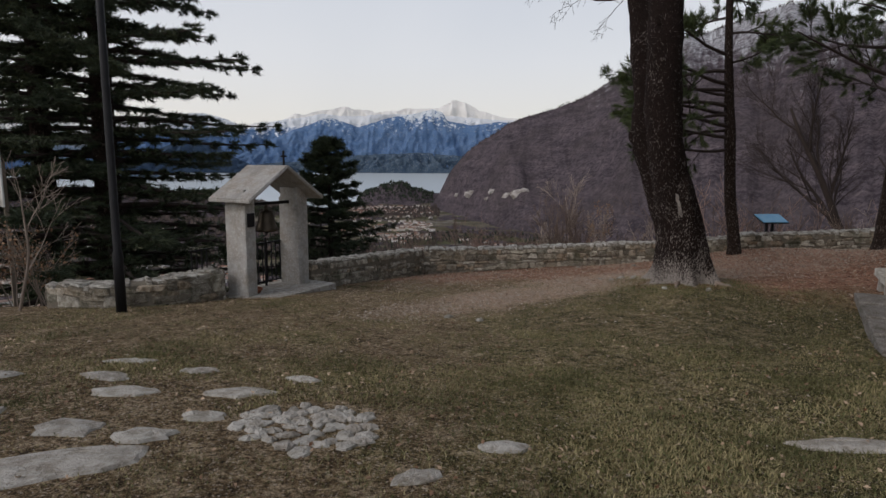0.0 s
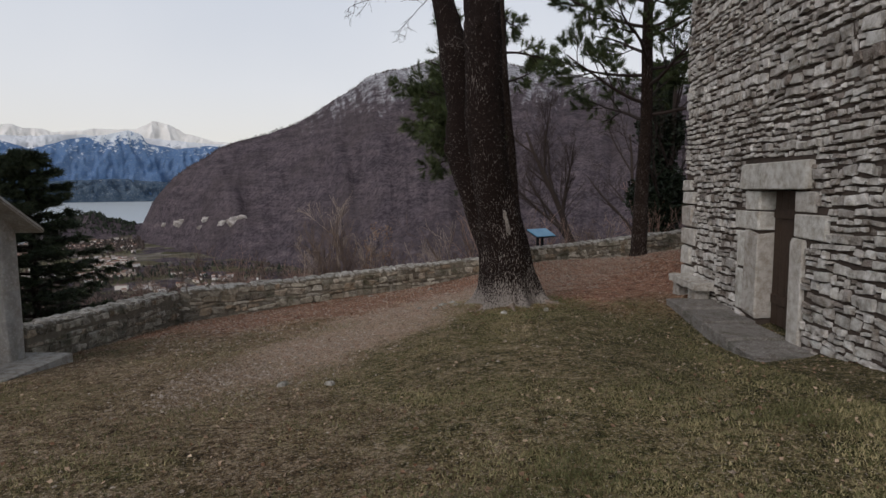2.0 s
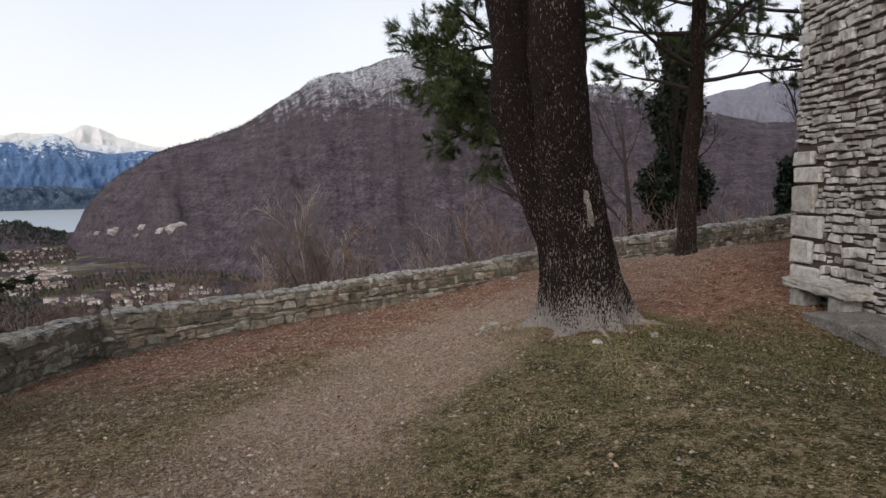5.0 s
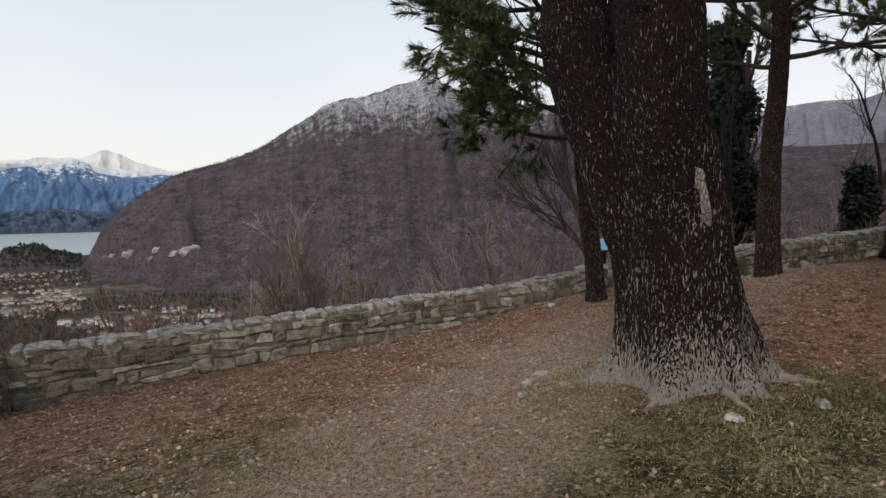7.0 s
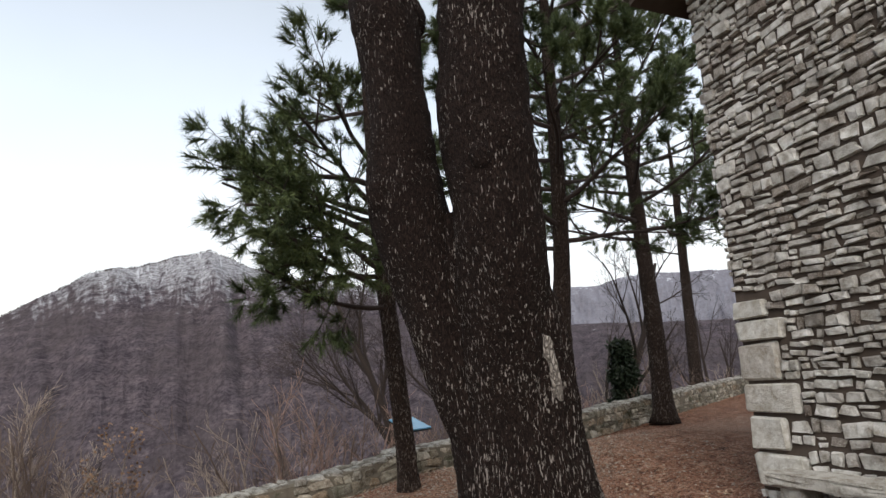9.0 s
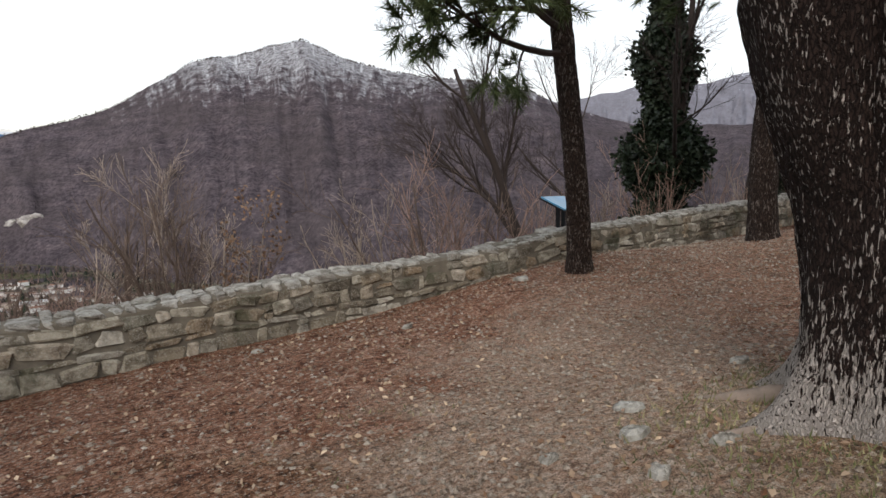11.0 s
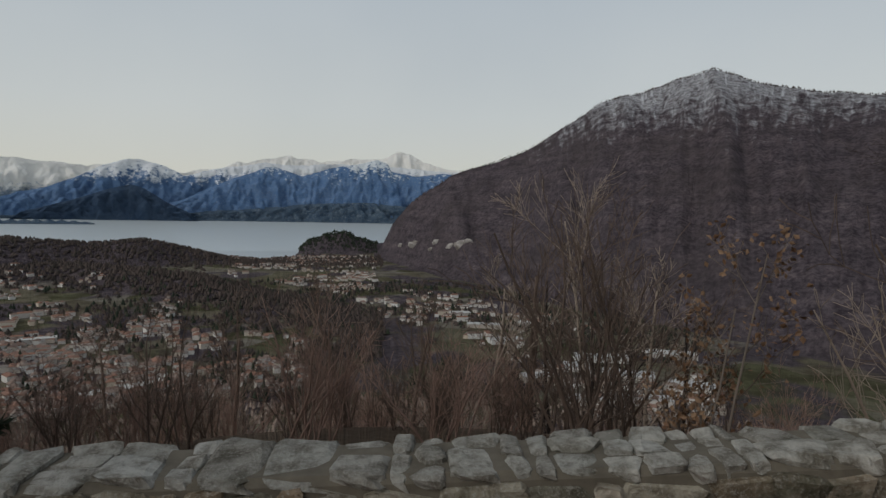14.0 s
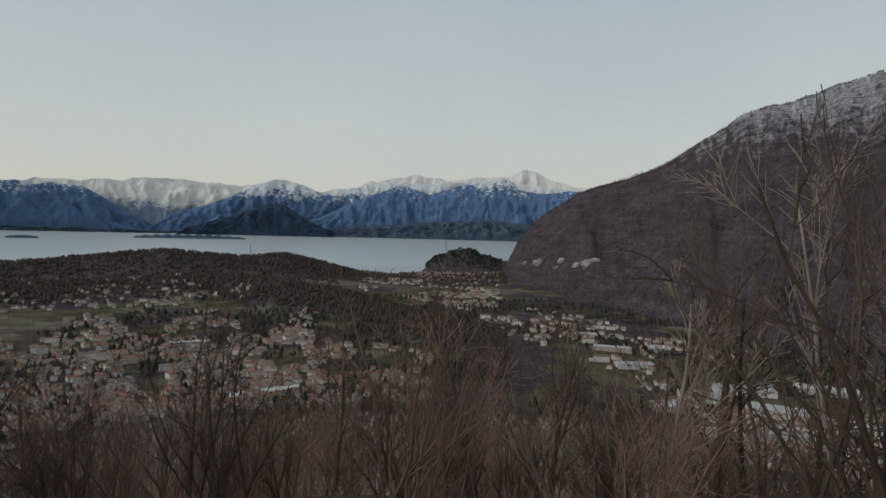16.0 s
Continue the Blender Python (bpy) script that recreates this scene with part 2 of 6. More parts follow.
def m_yard():
    k = Nodes("yard_ground", 0.95, 0, 0.15)
    x, y = k.axis(k.pos, "X"), k.axis(k.pos, "Y")
    big, mid, fine = k.noise(k.pos, 0.7, 5, 0.6), k.noise(k.pos, 4.5, 6, 0.65), k.noise(k.pos, 55, 4, 0.7)
    clump, speckle = k.noise(k.pos, 15, 7, 0.78), k.noise(k.pos, 36, 5, 0.8)
    turf = k.math("ADD", k.math("MULTIPLY", clump, 0.62), k.math("MULTIPLY", mid, 0.38))
    grass = k.ramp(turf, [(0.4, (0.07, 0.068, 0.024)), (0.475, (0.2, 0.168, 0.07)), (0.53, (0.38, 0.295, 0.155)), (0.6, (0.62, 0.5, 0.32))])
    dry = k.ramp(turf, [(0.4, (0.1, 0.065, 0.035)), (0.49, (0.3, 0.21, 0.115)), (0.58, (0.62, 0.48, 0.32))])
    west = k.math("MULTIPLY", k.math("ADD", x, 3.0), -0.065)
    grass = k.mix(k.ramp(k.math("ADD", big, west), [(0.46, 0.0), (0.58, 1.0)]), grass, dry)
    # greener turf towards +x, darkened to paint in the chapel's and trees' shade
    shaded_turf = k.ramp(turf, [(0.4, (0.04, 0.046, 0.016)), (0.5, (0.13, 0.12, 0.045)), (0.6, (0.36, 0.29, 0.15))])
    grass = k.mix(k.ramp(k.math("ADD", k.math("MULTIPLY", x, 0.09), k.math("MULTIPLY", big, 1.2)), [(0.42, 0.0), (0.68, 0.9)]), grass, shaded_turf)
    grass = k.mix(1.0, grass, k.ramp(speckle, [(0.4, 0.34), (0.52, 1.0)]), "MULTIPLY")
    # needles: a band along the wall and under the pines
    edge = k.math("ADD", y, k.math("MULTIPLY", k.math("SUBTRACT", big, 0.5), 5.0))
    east = k.math("MULTIPLY", x, 0.42)
    needle = k.ramp(k.math("MULTIPLY", k.math("ADD", k.math("ADD", edge, east), 4.0), 0.1), [(0.3, 0.0), (0.52, 1.0)])
    rust = k.ramp(turf, [(0.4, (0.1, 0.04, 0.024)), (0.49, (0.4, 0.185, 0.11)), (0.55, (0.58, 0.31, 0.205)), (0.62, (0.78, 0.56, 0.43))])
    rust = k.mix(1.0, rust, k.ramp(speckle, [(0.38, 0.42), (0.52, 1.0)]), "MULTIPLY")
    c = k.mix(needle, grass, rust)
    # trodden gravel: a bent strip, distance to a line y = f(x)
    bend = k.math("SUBTRACT", y, k.math("ADD", k.math("MULTIPLY", x, 0.62), 1.35))
    bend = k.math("ABSOLUTE", k.math("ADD", bend, k.math("MULTIPLY", k.math("MULTIPLY", x, x), 0.045)))
    ends = k.math("MULTIPLY", k.ramp(k.math("MULTIPLY", k.math("ADD", x, 6.0), 0.0625), [(0.06, 0.0), (0.16, 1.0), (0.42, 1.0), (0.56, 0.3)]), 1.0)
    strip = k.math("SUBTRACT", 1.0, k.math("MULTIPLY", k.math("ADD", bend, k.math("MULTIPLY", k.math("SUBTRACT", k.noise(k.pos, 1.6, 5, 0.6), 0.5), 3.4)), 0.5))
    gravel = k.math("MULTIPLY", k.ramp(strip, [(0.12, 0.0), (0.6, 1.0)]), ends)
    stones = k.ramp(k.axis(k.cells(k.pos, 38, "F1", "Color"), "X"), [(0.0, (0.24, 0.14, 0.09)), (0.5, (0.62, 0.44, 0.32)), (1.0, (0.93, 0.8, 0.68))])
    grit = k.mix(k.ramp(fine, [(0.3, 0.0), (0.7, 1.0)]), (0.44, 0.28, 0.19), (0.92, 0.7, 0.54))
    grit = k.mix(0.5, grit, stones)
    grit = k.mix(k.ramp(mid, [(0.5, 0.0), (0.62, 0.45)]), grit, rust)
    c = k.mix(k.math("MULTIPLY", gravel, 0.85), c, grit)
    speck = k.ramp(k.noise(k.pos, 120, 3, 0.8), [(0.38, 0.2), (0.48, 0.9), (0.55, 1.0)])
    c = k.mix(1.0, c, speck, "MULTIPLY")
    c = k.mix(1.0, c, k.ramp(k.noise(k.pos, 26, 4, 0.7), [(0.38, 0.45), (0.5, 1.0)]), "MULTIPLY")
    pale = k.ramp(k.noise(k.pos, 44, 3, 0.6), [(0.6, 0.0), (0.64, 1.0)])
    c = k.mix(k.math("MULTIPLY", pale, 0.7), c, (0.68, 0.58, 0.47))
    h = k.math("ADD", k.math("MULTIPLY", clump, 0.8), k.math("MULTIPLY", speckle, 0.5))
    return k.done(c, h, 0.06, 1.0)


mat_yard = m_yard()
xs, ys = np.arange(-24, 26.01, 0.2), np.arange(-24, 6.01, 0.2)
gx, gy = np.meshgrid(xs, ys, indexing="ij")
zz = yard_z(gx, gy) + 0.025 * fbm(gx, gy, 1.7, 3, 5) + 0.012 * fbm(gx, gy, 0.5, 2, 9)
i, j = np.meshgrid(np.arange(len(xs) - 1), np.arange(len(ys) - 1), indexing="ij")
inside = (gy < np.interp(gx, [-24, -10.3, -8.2, -7.3, -5.1, 1.5, 3.2, 26], [-2.2, -2.4, -1.6, 0.3, 5.6, 5.7, 5.2, 5.2]))[:-1, :-1]
nq = len(ys)
quad = np.stack([i * nq + j, (i + 1) * nq + j, (i + 1) * nq + j + 1, i * nq + j + 1], -1)[inside]
ground = thing("ground", np.stack([gx, gy, zz], -1).reshape(-1, 3), quad, mat_yard, label="sloping yard of short winter grass, needles and gravel", category="ground", kind="structure", smooth=True)

# ---- landscape: slope below the wall, valley, mountain and far range ----
OX, OY = -2.5, 4.0
FLOOR = -190.0


def far_z(az, r):
    """Height of the land at an azimuth (degrees from +y, clockwise) and a distance."""
    a, rr = np.asarray(az, float), np.asarray(r, float)
    px, py = np.sin(np.radians(a)) * rr, np.cos(np.radians(a)) * rr
    open_side = smoothstep(-150, -110, a) * (1 - smoothstep(42, 85, a))
    fall = -1.6 - (0.06 + 0.40 * open_side) * np.maximum(rr - 6, 0) + 0.02 * (1 - open_side) * rr
    floor = FLOOR + 6 * fbm(px, py, 260, 3, 2)
    z = np.maximum(fall + fbm(px, py, 30, 3, 4) * np.clip(rr / 60, 0, 1) * 2.0, floor)
    z = np.where(open_side < 0.4, np.maximum(z, -60 + fbm(px, py, 200, 3) * 15), z)
    # wooded hills on the way to the lake
    for ridge, width in (([(-75, -3.6, 2300), (-48, -3.4, 2400), (-40, -2.6, 2400), (-36.8, -2.35, 2350), (-31, -2.9, 2400), (-27.3, -2.4, 2380), (-23.5, -3.2, 2450), (-19.5, -4.4, 2400)], 170),
                         ([(-60, -4.7, 1800), (-44, -5.0, 1850), (-33, -4.5, 1900), (-29.7, -4.9, 1750), (-22, -5.9, 1500), (-13.8, -8.6, 1180), (-6.7, -11.1, 960)], 150)):
        ra, re, rd = (np.array(q, float) for q in zip(*ridge))
        d = np.interp(a, ra, rd)
        h = d * np.tan(np.radians(np.interp(a, ra, re))) - FLOOR
        live = smoothstep(ra[-1] + 4, ra[-1], a) * smoothstep(ra[0] - 20, ra[0], a)
        z = np.maximum(z, FLOOR + h * live * np.exp(-((rr - d) / width) ** 2) * (1 + 0.12 * fbm(px, py, 160, 3, 8)))
    # a small headland by the town at the lake
    z = np.maximum(z, FLOOR + np.interp(a, [-14.2, -13, -11.3, -9.9, -8.6, -7.2, -5], [0, 52, 88, 98, 80, 56, 40]) * np.exp(-((rr - 2950) / 120) ** 2) * (1 + 0.2 * fbm(a, rr * 0.01, 0.5, 2, 6)))
    # the shore: land ends there
    shore = np.interp(a, [-80, -50, -30, -22, -17.2, -14.5, -13.5, -8, -5], [3000, 3030, 2900, 2780, 2470, 2650, 3050, 3080, 3400])
    z = np.where(a < -4.5, z - 120 * smoothstep(0, 160, rr - shore), z)
    # the mountain across the valley
    ma = [-7.0, -6.1, -5.06, -3.2, 0.5, 4.75, 7.6, 10.4, 12.9, 14.2, 18.1, 20.8, 23.6, 27.0, 31.2, 34.4, 38.6, 43.3, 47.3, 48.8, 54, 75, 110]
    me = [-4.2, -3.04, -0.85, 1.35, 3.96, 5.2, 6.25, 8.05, 9.55, 10.6, 11.4, 12.25, 12.95, 11.63, 10.55, 10.02, 9.69, 9.06, 7.57, 6.87, 5.4, 4.6, 4.0]
    top_r = np.interp(a, [-7, 0, 24, 40, 60, 110], [2820, 2600, 2550, 2450, 2700, 3000])
    foot = np.interp(a, [-7, -4, 0, 5, 12, 18, 24.5, 40, 65, 110], [2650, 2250, 1830, 1620, 1280, 1200, 1075, 900, 800, 800])
    top = top_r * np.tan(np.radians(np.interp(a, ma, me))) + np.where(a > -5, 5 * fbm(a, a * 0, 1.1, 3, 3), 0)
    s = (rr - foot) / (top_r - foot)
    gully = fbm(a + 2.0 * s, s * 2, 2.6, 4, 11) + 0.55 * (0.4 - np.abs(fbm(a + 1.2 * s, s * 1.3, 3.4, 4, 15))) + 0.3 * (0.3 - np.abs(fbm(a - 1.5 * s, s * 2.2, 1.0, 3, 19)))
    body = FLOOR + (top - FLOOR) * np.clip(s, 0, 1) ** 0.92 + np.clip(s, 0, 1) * (1 - np.clip(s, 0, 1)) * 230 * gully
    back = top - (rr - top_r) * 0.9
    rise = np.where(s > 1, back, body)
    inside_m = smoothstep(-7.2, -6.4, a) * (1 - smoothstep(100, 125, a))
    return np.where((s > 0) & (inside_m > 0), np.maximum(z, FLOOR - 60 + (rise - FLOOR + 60) * inside_m), z)


def lake_z(r):
    return FLOOR - 2 + np.clip((np.asarray(r, float) - 3050) / 1550, 0, 1) * 124


az = np.concatenate([np.arange(-180, -60, 3.0), np.arange(-60, 66, 0.3), np.arange(66, 180.1, 3.0)])
rad = np.concatenate([np.arange(2.0, 30, 1.2), np.geomspace(30, 600, 60)[1:], np.linspace(600, 3300, 150)[1:], np.linspace(3300, 4950, 12)[1:]])
ga, gr = np.meshgrid(az, rad, indexing="ij")
gzz = far_z(ga, gr)
gzz = np.where(gr < 14, np.minimum(gzz, -1.7), gzz)
vx, vy = OX + np.sin(np.radians(ga)) * gr, OY + np.cos(np.radians(ga)) * gr
i, j = np.meshgrid(np.arange(len(az) - 1), np.arange(len(rad) - 1), indexing="ij")
nr = len(rad)
quad = np.stack([i * nr + j, i * nr + j + 1, (i + 1) * nr + j + 1, (i + 1) * nr + j], -1).reshape(-1, 4)


def m_land():
    k = Nodes("winter_land", 1.0, 0, 0.05)
    x, y, z = (k.axis(k.pos, q) for q in "XYZ")
    turn = k.math("ARCTAN2", k.math("SUBTRACT", x, OX), k.math("SUBTRACT", y, OY))

    def swept(across, up):
        n = k.n.new("ShaderNodeCombineXYZ")
        k.put(n.inputs[0], k.math("MULTIPLY", turn, across))
        k.put(n.inputs[1], k.math("MULTIPLY", z, up))
        return n.outputs[0]

    big, mid = k.noise(k.pos, 0.0035, 6, 0.6), k.noise(k.pos, 0.02, 7, 0.7)
    fine = k.noise(k.pos, 0.1, 5, 0.75)
    runs, ledges = k.noise(swept(95.0, 0.011), 1.0, 6, 0.65, 0.6), k.noise(swept(22.0, 0.05), 1.0, 6, 0.7, 0.4)
    wood = k.ramp(k.math("ADD", k.math("MULTIPLY", mid, 0.5), k.math("MULTIPLY", ledges, 0.5)), [(0.34, (0.07, 0.06, 0.07)), (0.5, (0.135, 0.113, 0.125)), (0.66, (0.23, 0.19, 0.195))])
    wood = k.mix(1.0, wood, k.ramp(runs, [(0.36, 0.78), (0.55, 1.0)]), "MULTIPLY")
    wood = k.mix(k.ramp(fine, [(0.42, 0.0), (0.58, 1.0)]), k.mix(1.0, wood, (0.5, 0.48, 0.52), "MULTIPLY"), wood)
    wood = k.mix(k.math("MULTIPLY", k.ramp(big, [(0.48, 0.0), (0.62, 1.0)]), 0.45), wood, (0.085, 0.07, 0.072))
    # dry leaves lying on the near slope
    leafy = k.mix(k.noise(k.pos, 7.0, 6, 0.75), (0.16, 0.115, 0.082), (0.54, 0.41, 0.31))
    wood = k.mix(k.ramp(k.math("MULTIPLY", y, 0.01), [(0.3, 1.0), (0.9, 0.0)]), wood, leafy)
    # fields and gardens on the flat valley floor
    flat = k.ramp(k.axis(k.geo.outputs["Normal"], "Z"), [(0.975, 0.0), (0.994, 1.0)])
    low = k.ramp(k.math("MULTIPLY", k.math("ADD", z, 200.0), 0.02), [(0.35, 1.0), (0.7, 0.0)])
    plots = k.cells(k.pos, 0.011, "F1", "Color")
    field = k.ramp(k.axis(plots, "X"), [(0.2, (0.13, 0.13, 0.075)), (0.45, (0.22, 0.195, 0.145)), (0.65, (0.17, 0.16, 0.1)), (0.85, (0.26, 0.24, 0.2))])
    field = k.mix(k.ramp(mid, [(0.4, 0.0), (0.6, 1.0)]), k.mix(1.0, field, (0.55, 0.52, 0.5), "MULTIPLY"), field)
    meadow = k.math("MULTIPLY", k.math("MULTIPLY", flat, low), k.ramp(k.noise(k.pos, 0.007, 4, 0.5), [(0.43, 0.0), (0.5, 1.0)]))
    c = k.mix(meadow, wood, field)
    # snow lying among the trees near the summit, in runs down the gullies; bare rock under it
    cold = k.math("ADD", k.math("MULTIPLY", z, 0.0025), k.math("MULTIPLY", k.math("SUBTRACT", k.math("ADD", runs, mid), 1.0), 1.5))
    cap = k.ramp(k.math("SUBTRACT", cold, 0.57), [(0.2, 0.0), (0.62, 1.0)])
    dust = k.ramp(k.noise(k.pos, 0.06, 7, 0.75), [(0.4, 0.1), (0.58, 0.8)])
    gleam = k.ramp(k.noise(swept(150.0, 0.016), 1.0, 5, 0.6, 0.5), [(0.56, 0.0), (0.62, 1.0)])
    snow = k.math("MULTIPLY", cap, k.math("MAXIMUM", dust, gleam))
    c = k.mix(k.math("MULTIPLY", snow, 0.85), c, (0.66, 0.68, 0.72))
    return k.done(c, k.math("ADD", k.math("ADD", mid, runs), fine), 9.0, 0.9)


mat_land = m_land()
land = thing("landscape", np.stack([vx, vy, gzz], -1).reshape(-1, 3), quad, mat_land, label="wooded winter slopes, valley floor and mountain with a snowy summit", category="landscape", kind="structure", smooth=True)

# the lake
la, lr = np.meshgrid(np.arange(-80, 6, 1.0), np.linspace(2300, 4700, 60), indexing="ij")
lx, ly = OX + np.sin(np.radians(la)) * lr, OY + np.cos(np.radians(la)) * lr
i, j = np.meshgrid(np.arange(la.shape[0] - 1), np.arange(la.shape[1] - 1), indexing="ij")
nl = la.shape[1]
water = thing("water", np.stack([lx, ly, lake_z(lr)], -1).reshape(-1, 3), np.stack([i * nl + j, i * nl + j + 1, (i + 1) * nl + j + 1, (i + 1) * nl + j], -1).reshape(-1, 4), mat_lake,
              label="wide lake below the mountains, coloured pale grey like reflected sky", category="lake", kind="structure", smooth=True)


def far_range(name, label, r0, r1, angles, elev, base_el, rough_amp, seed, mat, steps=40, span=(-80, 12)):
    """A far range as a folded slope that climbs from its foot at r0 to its crest at r1."""
    a = np.arange(span[0], span[1], 0.09)
    crest = np.interp(a, angles, elev) + rough_amp * (fbm(a, a * 0 + seed, 1.5, 6, seed))
    t = np.linspace(0, 1, steps)
    A, T = np.meshgrid(a, t, indexing="ij")
    fold = 0.6 - 1.5 * np.abs(fbm(A + T * 1.1, T * 1.6 + seed, 1.6, 5, seed + 3)) + 0.5 * fbm(A - T * 0.5, T * 3.0, 0.5, 4, seed + 5)
    swell = np.sin(T * math.pi) ** 0.7
    R = r0 + (r1 - r0) * T - fold * swell * 60
    E = base_el + (crest[:, None] - base_el) * (T ** 0.85) + fold * 0.25 * swell * np.clip(crest[:, None] - base_el, 0, 2)
    Z = R * np.tan(np.radians(E))
    v = np.stack([OX + np.sin(np.radians(A)) * R, OY + np.cos(np.radians(A)) * R, Z], -1).reshape(-1, 3)
    p, q = np.meshgrid(np.arange(len(a) - 1), np.arange(steps - 1), indexing="ij")
    f = np.stack([p * steps + q, p * steps + q + 1, (p + 1) * steps + q + 1, (p + 1) * steps + q], -1).reshape(-1, 4)
    return thing(name, v, f, mat, label=label, category="mountains", kind="structure", smooth=True)


# low and high are slope colours with the haze of distance mixed in
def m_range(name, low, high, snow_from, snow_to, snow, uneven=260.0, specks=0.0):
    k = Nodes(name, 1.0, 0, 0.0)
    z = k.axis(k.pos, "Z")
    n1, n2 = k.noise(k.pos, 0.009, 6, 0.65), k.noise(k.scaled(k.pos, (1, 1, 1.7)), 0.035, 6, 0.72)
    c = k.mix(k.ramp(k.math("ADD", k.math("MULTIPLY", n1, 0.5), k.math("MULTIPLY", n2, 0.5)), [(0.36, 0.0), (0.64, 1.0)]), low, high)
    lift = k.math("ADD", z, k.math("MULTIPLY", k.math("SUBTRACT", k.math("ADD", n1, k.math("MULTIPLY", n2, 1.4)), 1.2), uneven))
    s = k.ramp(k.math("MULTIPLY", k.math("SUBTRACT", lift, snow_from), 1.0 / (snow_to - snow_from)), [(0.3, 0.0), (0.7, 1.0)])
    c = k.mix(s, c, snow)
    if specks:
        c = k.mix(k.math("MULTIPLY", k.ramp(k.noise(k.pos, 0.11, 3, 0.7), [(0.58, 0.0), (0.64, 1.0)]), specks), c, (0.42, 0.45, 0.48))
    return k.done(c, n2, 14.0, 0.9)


# distance haze is painted into these blue and grey base colours
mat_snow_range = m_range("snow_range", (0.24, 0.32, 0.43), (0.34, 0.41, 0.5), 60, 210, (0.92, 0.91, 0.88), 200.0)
mat_mid_range = m_range("haze_blue_range", (0.085, 0.16, 0.31), (0.16, 0.25, 0.41), 175, 325, (0.8, 0.83, 0.87), 330.0)
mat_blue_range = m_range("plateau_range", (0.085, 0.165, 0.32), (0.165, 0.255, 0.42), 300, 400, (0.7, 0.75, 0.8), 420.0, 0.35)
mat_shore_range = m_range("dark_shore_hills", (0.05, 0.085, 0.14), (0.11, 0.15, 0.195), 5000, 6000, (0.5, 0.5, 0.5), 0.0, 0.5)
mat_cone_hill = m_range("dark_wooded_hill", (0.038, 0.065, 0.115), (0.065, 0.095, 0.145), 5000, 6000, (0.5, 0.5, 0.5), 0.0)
mat_east_range = m_range("haze_grey_east_range", (0.17, 0.165, 0.195), (0.25, 0.255, 0.3), 690, 900, (0.6, 0.63, 0.7), 420.0)
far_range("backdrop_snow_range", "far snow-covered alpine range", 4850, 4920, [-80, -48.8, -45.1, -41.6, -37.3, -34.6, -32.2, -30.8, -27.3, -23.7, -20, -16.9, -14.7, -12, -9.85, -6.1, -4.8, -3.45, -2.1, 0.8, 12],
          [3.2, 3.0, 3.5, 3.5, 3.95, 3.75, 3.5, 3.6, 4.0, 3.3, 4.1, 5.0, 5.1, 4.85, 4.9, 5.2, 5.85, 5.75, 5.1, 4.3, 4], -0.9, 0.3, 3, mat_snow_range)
far_range("backdrop_mid_range", "mountains coloured haze-blue, with snow-covered crests", 4730, 4800, [-80, -48.8, -47.2, -46.6, -45.5, -43.6, -42, -40.5, -38.1, -36.8, -33.6, -31.7, -29.8, -28.3, -27.3, -25.3, -23.7, -22.2, -20, -17, -13, -10, -6.6, -3, 1, 12],
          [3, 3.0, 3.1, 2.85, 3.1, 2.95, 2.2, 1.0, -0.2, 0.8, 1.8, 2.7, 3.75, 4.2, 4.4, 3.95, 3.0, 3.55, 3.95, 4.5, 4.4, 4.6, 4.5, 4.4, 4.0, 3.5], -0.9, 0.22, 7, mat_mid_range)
far_range("backdrop_plateau_range", "mountain with haze painted into its blue, and patches of snow", 4655, 4715, [-80, -38, -30, -24, -22, -20, -16.85, -16, -13.6, -10.9, -8.2, -6.6, -5.65, -5.26, -2.9, -0.3, 12],
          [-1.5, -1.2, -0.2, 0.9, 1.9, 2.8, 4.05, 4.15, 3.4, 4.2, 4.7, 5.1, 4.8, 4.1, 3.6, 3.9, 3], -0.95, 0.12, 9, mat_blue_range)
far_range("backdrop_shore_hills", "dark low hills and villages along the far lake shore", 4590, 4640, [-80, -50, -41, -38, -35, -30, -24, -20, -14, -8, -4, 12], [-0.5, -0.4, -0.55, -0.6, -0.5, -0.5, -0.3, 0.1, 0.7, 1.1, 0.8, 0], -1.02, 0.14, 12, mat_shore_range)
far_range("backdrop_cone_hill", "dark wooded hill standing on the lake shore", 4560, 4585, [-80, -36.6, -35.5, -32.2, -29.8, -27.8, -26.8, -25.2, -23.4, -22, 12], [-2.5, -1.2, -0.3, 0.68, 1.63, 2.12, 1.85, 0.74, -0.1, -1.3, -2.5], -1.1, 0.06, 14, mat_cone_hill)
far_range("backdrop_east_range", "ridge coloured haze-grey with patches of snow beyond the valley", 4300, 4720, [38, 47.3, 48.3, 53.8, 55.6, 57.3, 60, 62.3, 65.4, 75, 112], [7, 7.5, 7.6, 8.5, 8.6, 8.65, 8.7, 9.2, 9.35, 8.6, 8], 1.0, 0.22, 16, mat_east_range, span=(38, 112))

# ---- chapel ----
CX, CY = 4.08, -0.30
CD, CN = Vector((-0.405, -0.914, 0)), Vector((-0.914, 0.405, 0))
CHAPEL = Matrix(((CD.x, -CN.x, 0, CX), (CD.y, -CN.y, 0, CY), (0, 0, 1, 0), (0, 0, 0, 1)))  # x along the front, y into the house, z up
W_FRONT, W_DEPTH, EAVE, RISE, THICK = 8.4, 11.0, 6.15, 1.15, 0.6
D0, D1, DH, DB = 3.08, 3.95, 1.92, 0.02


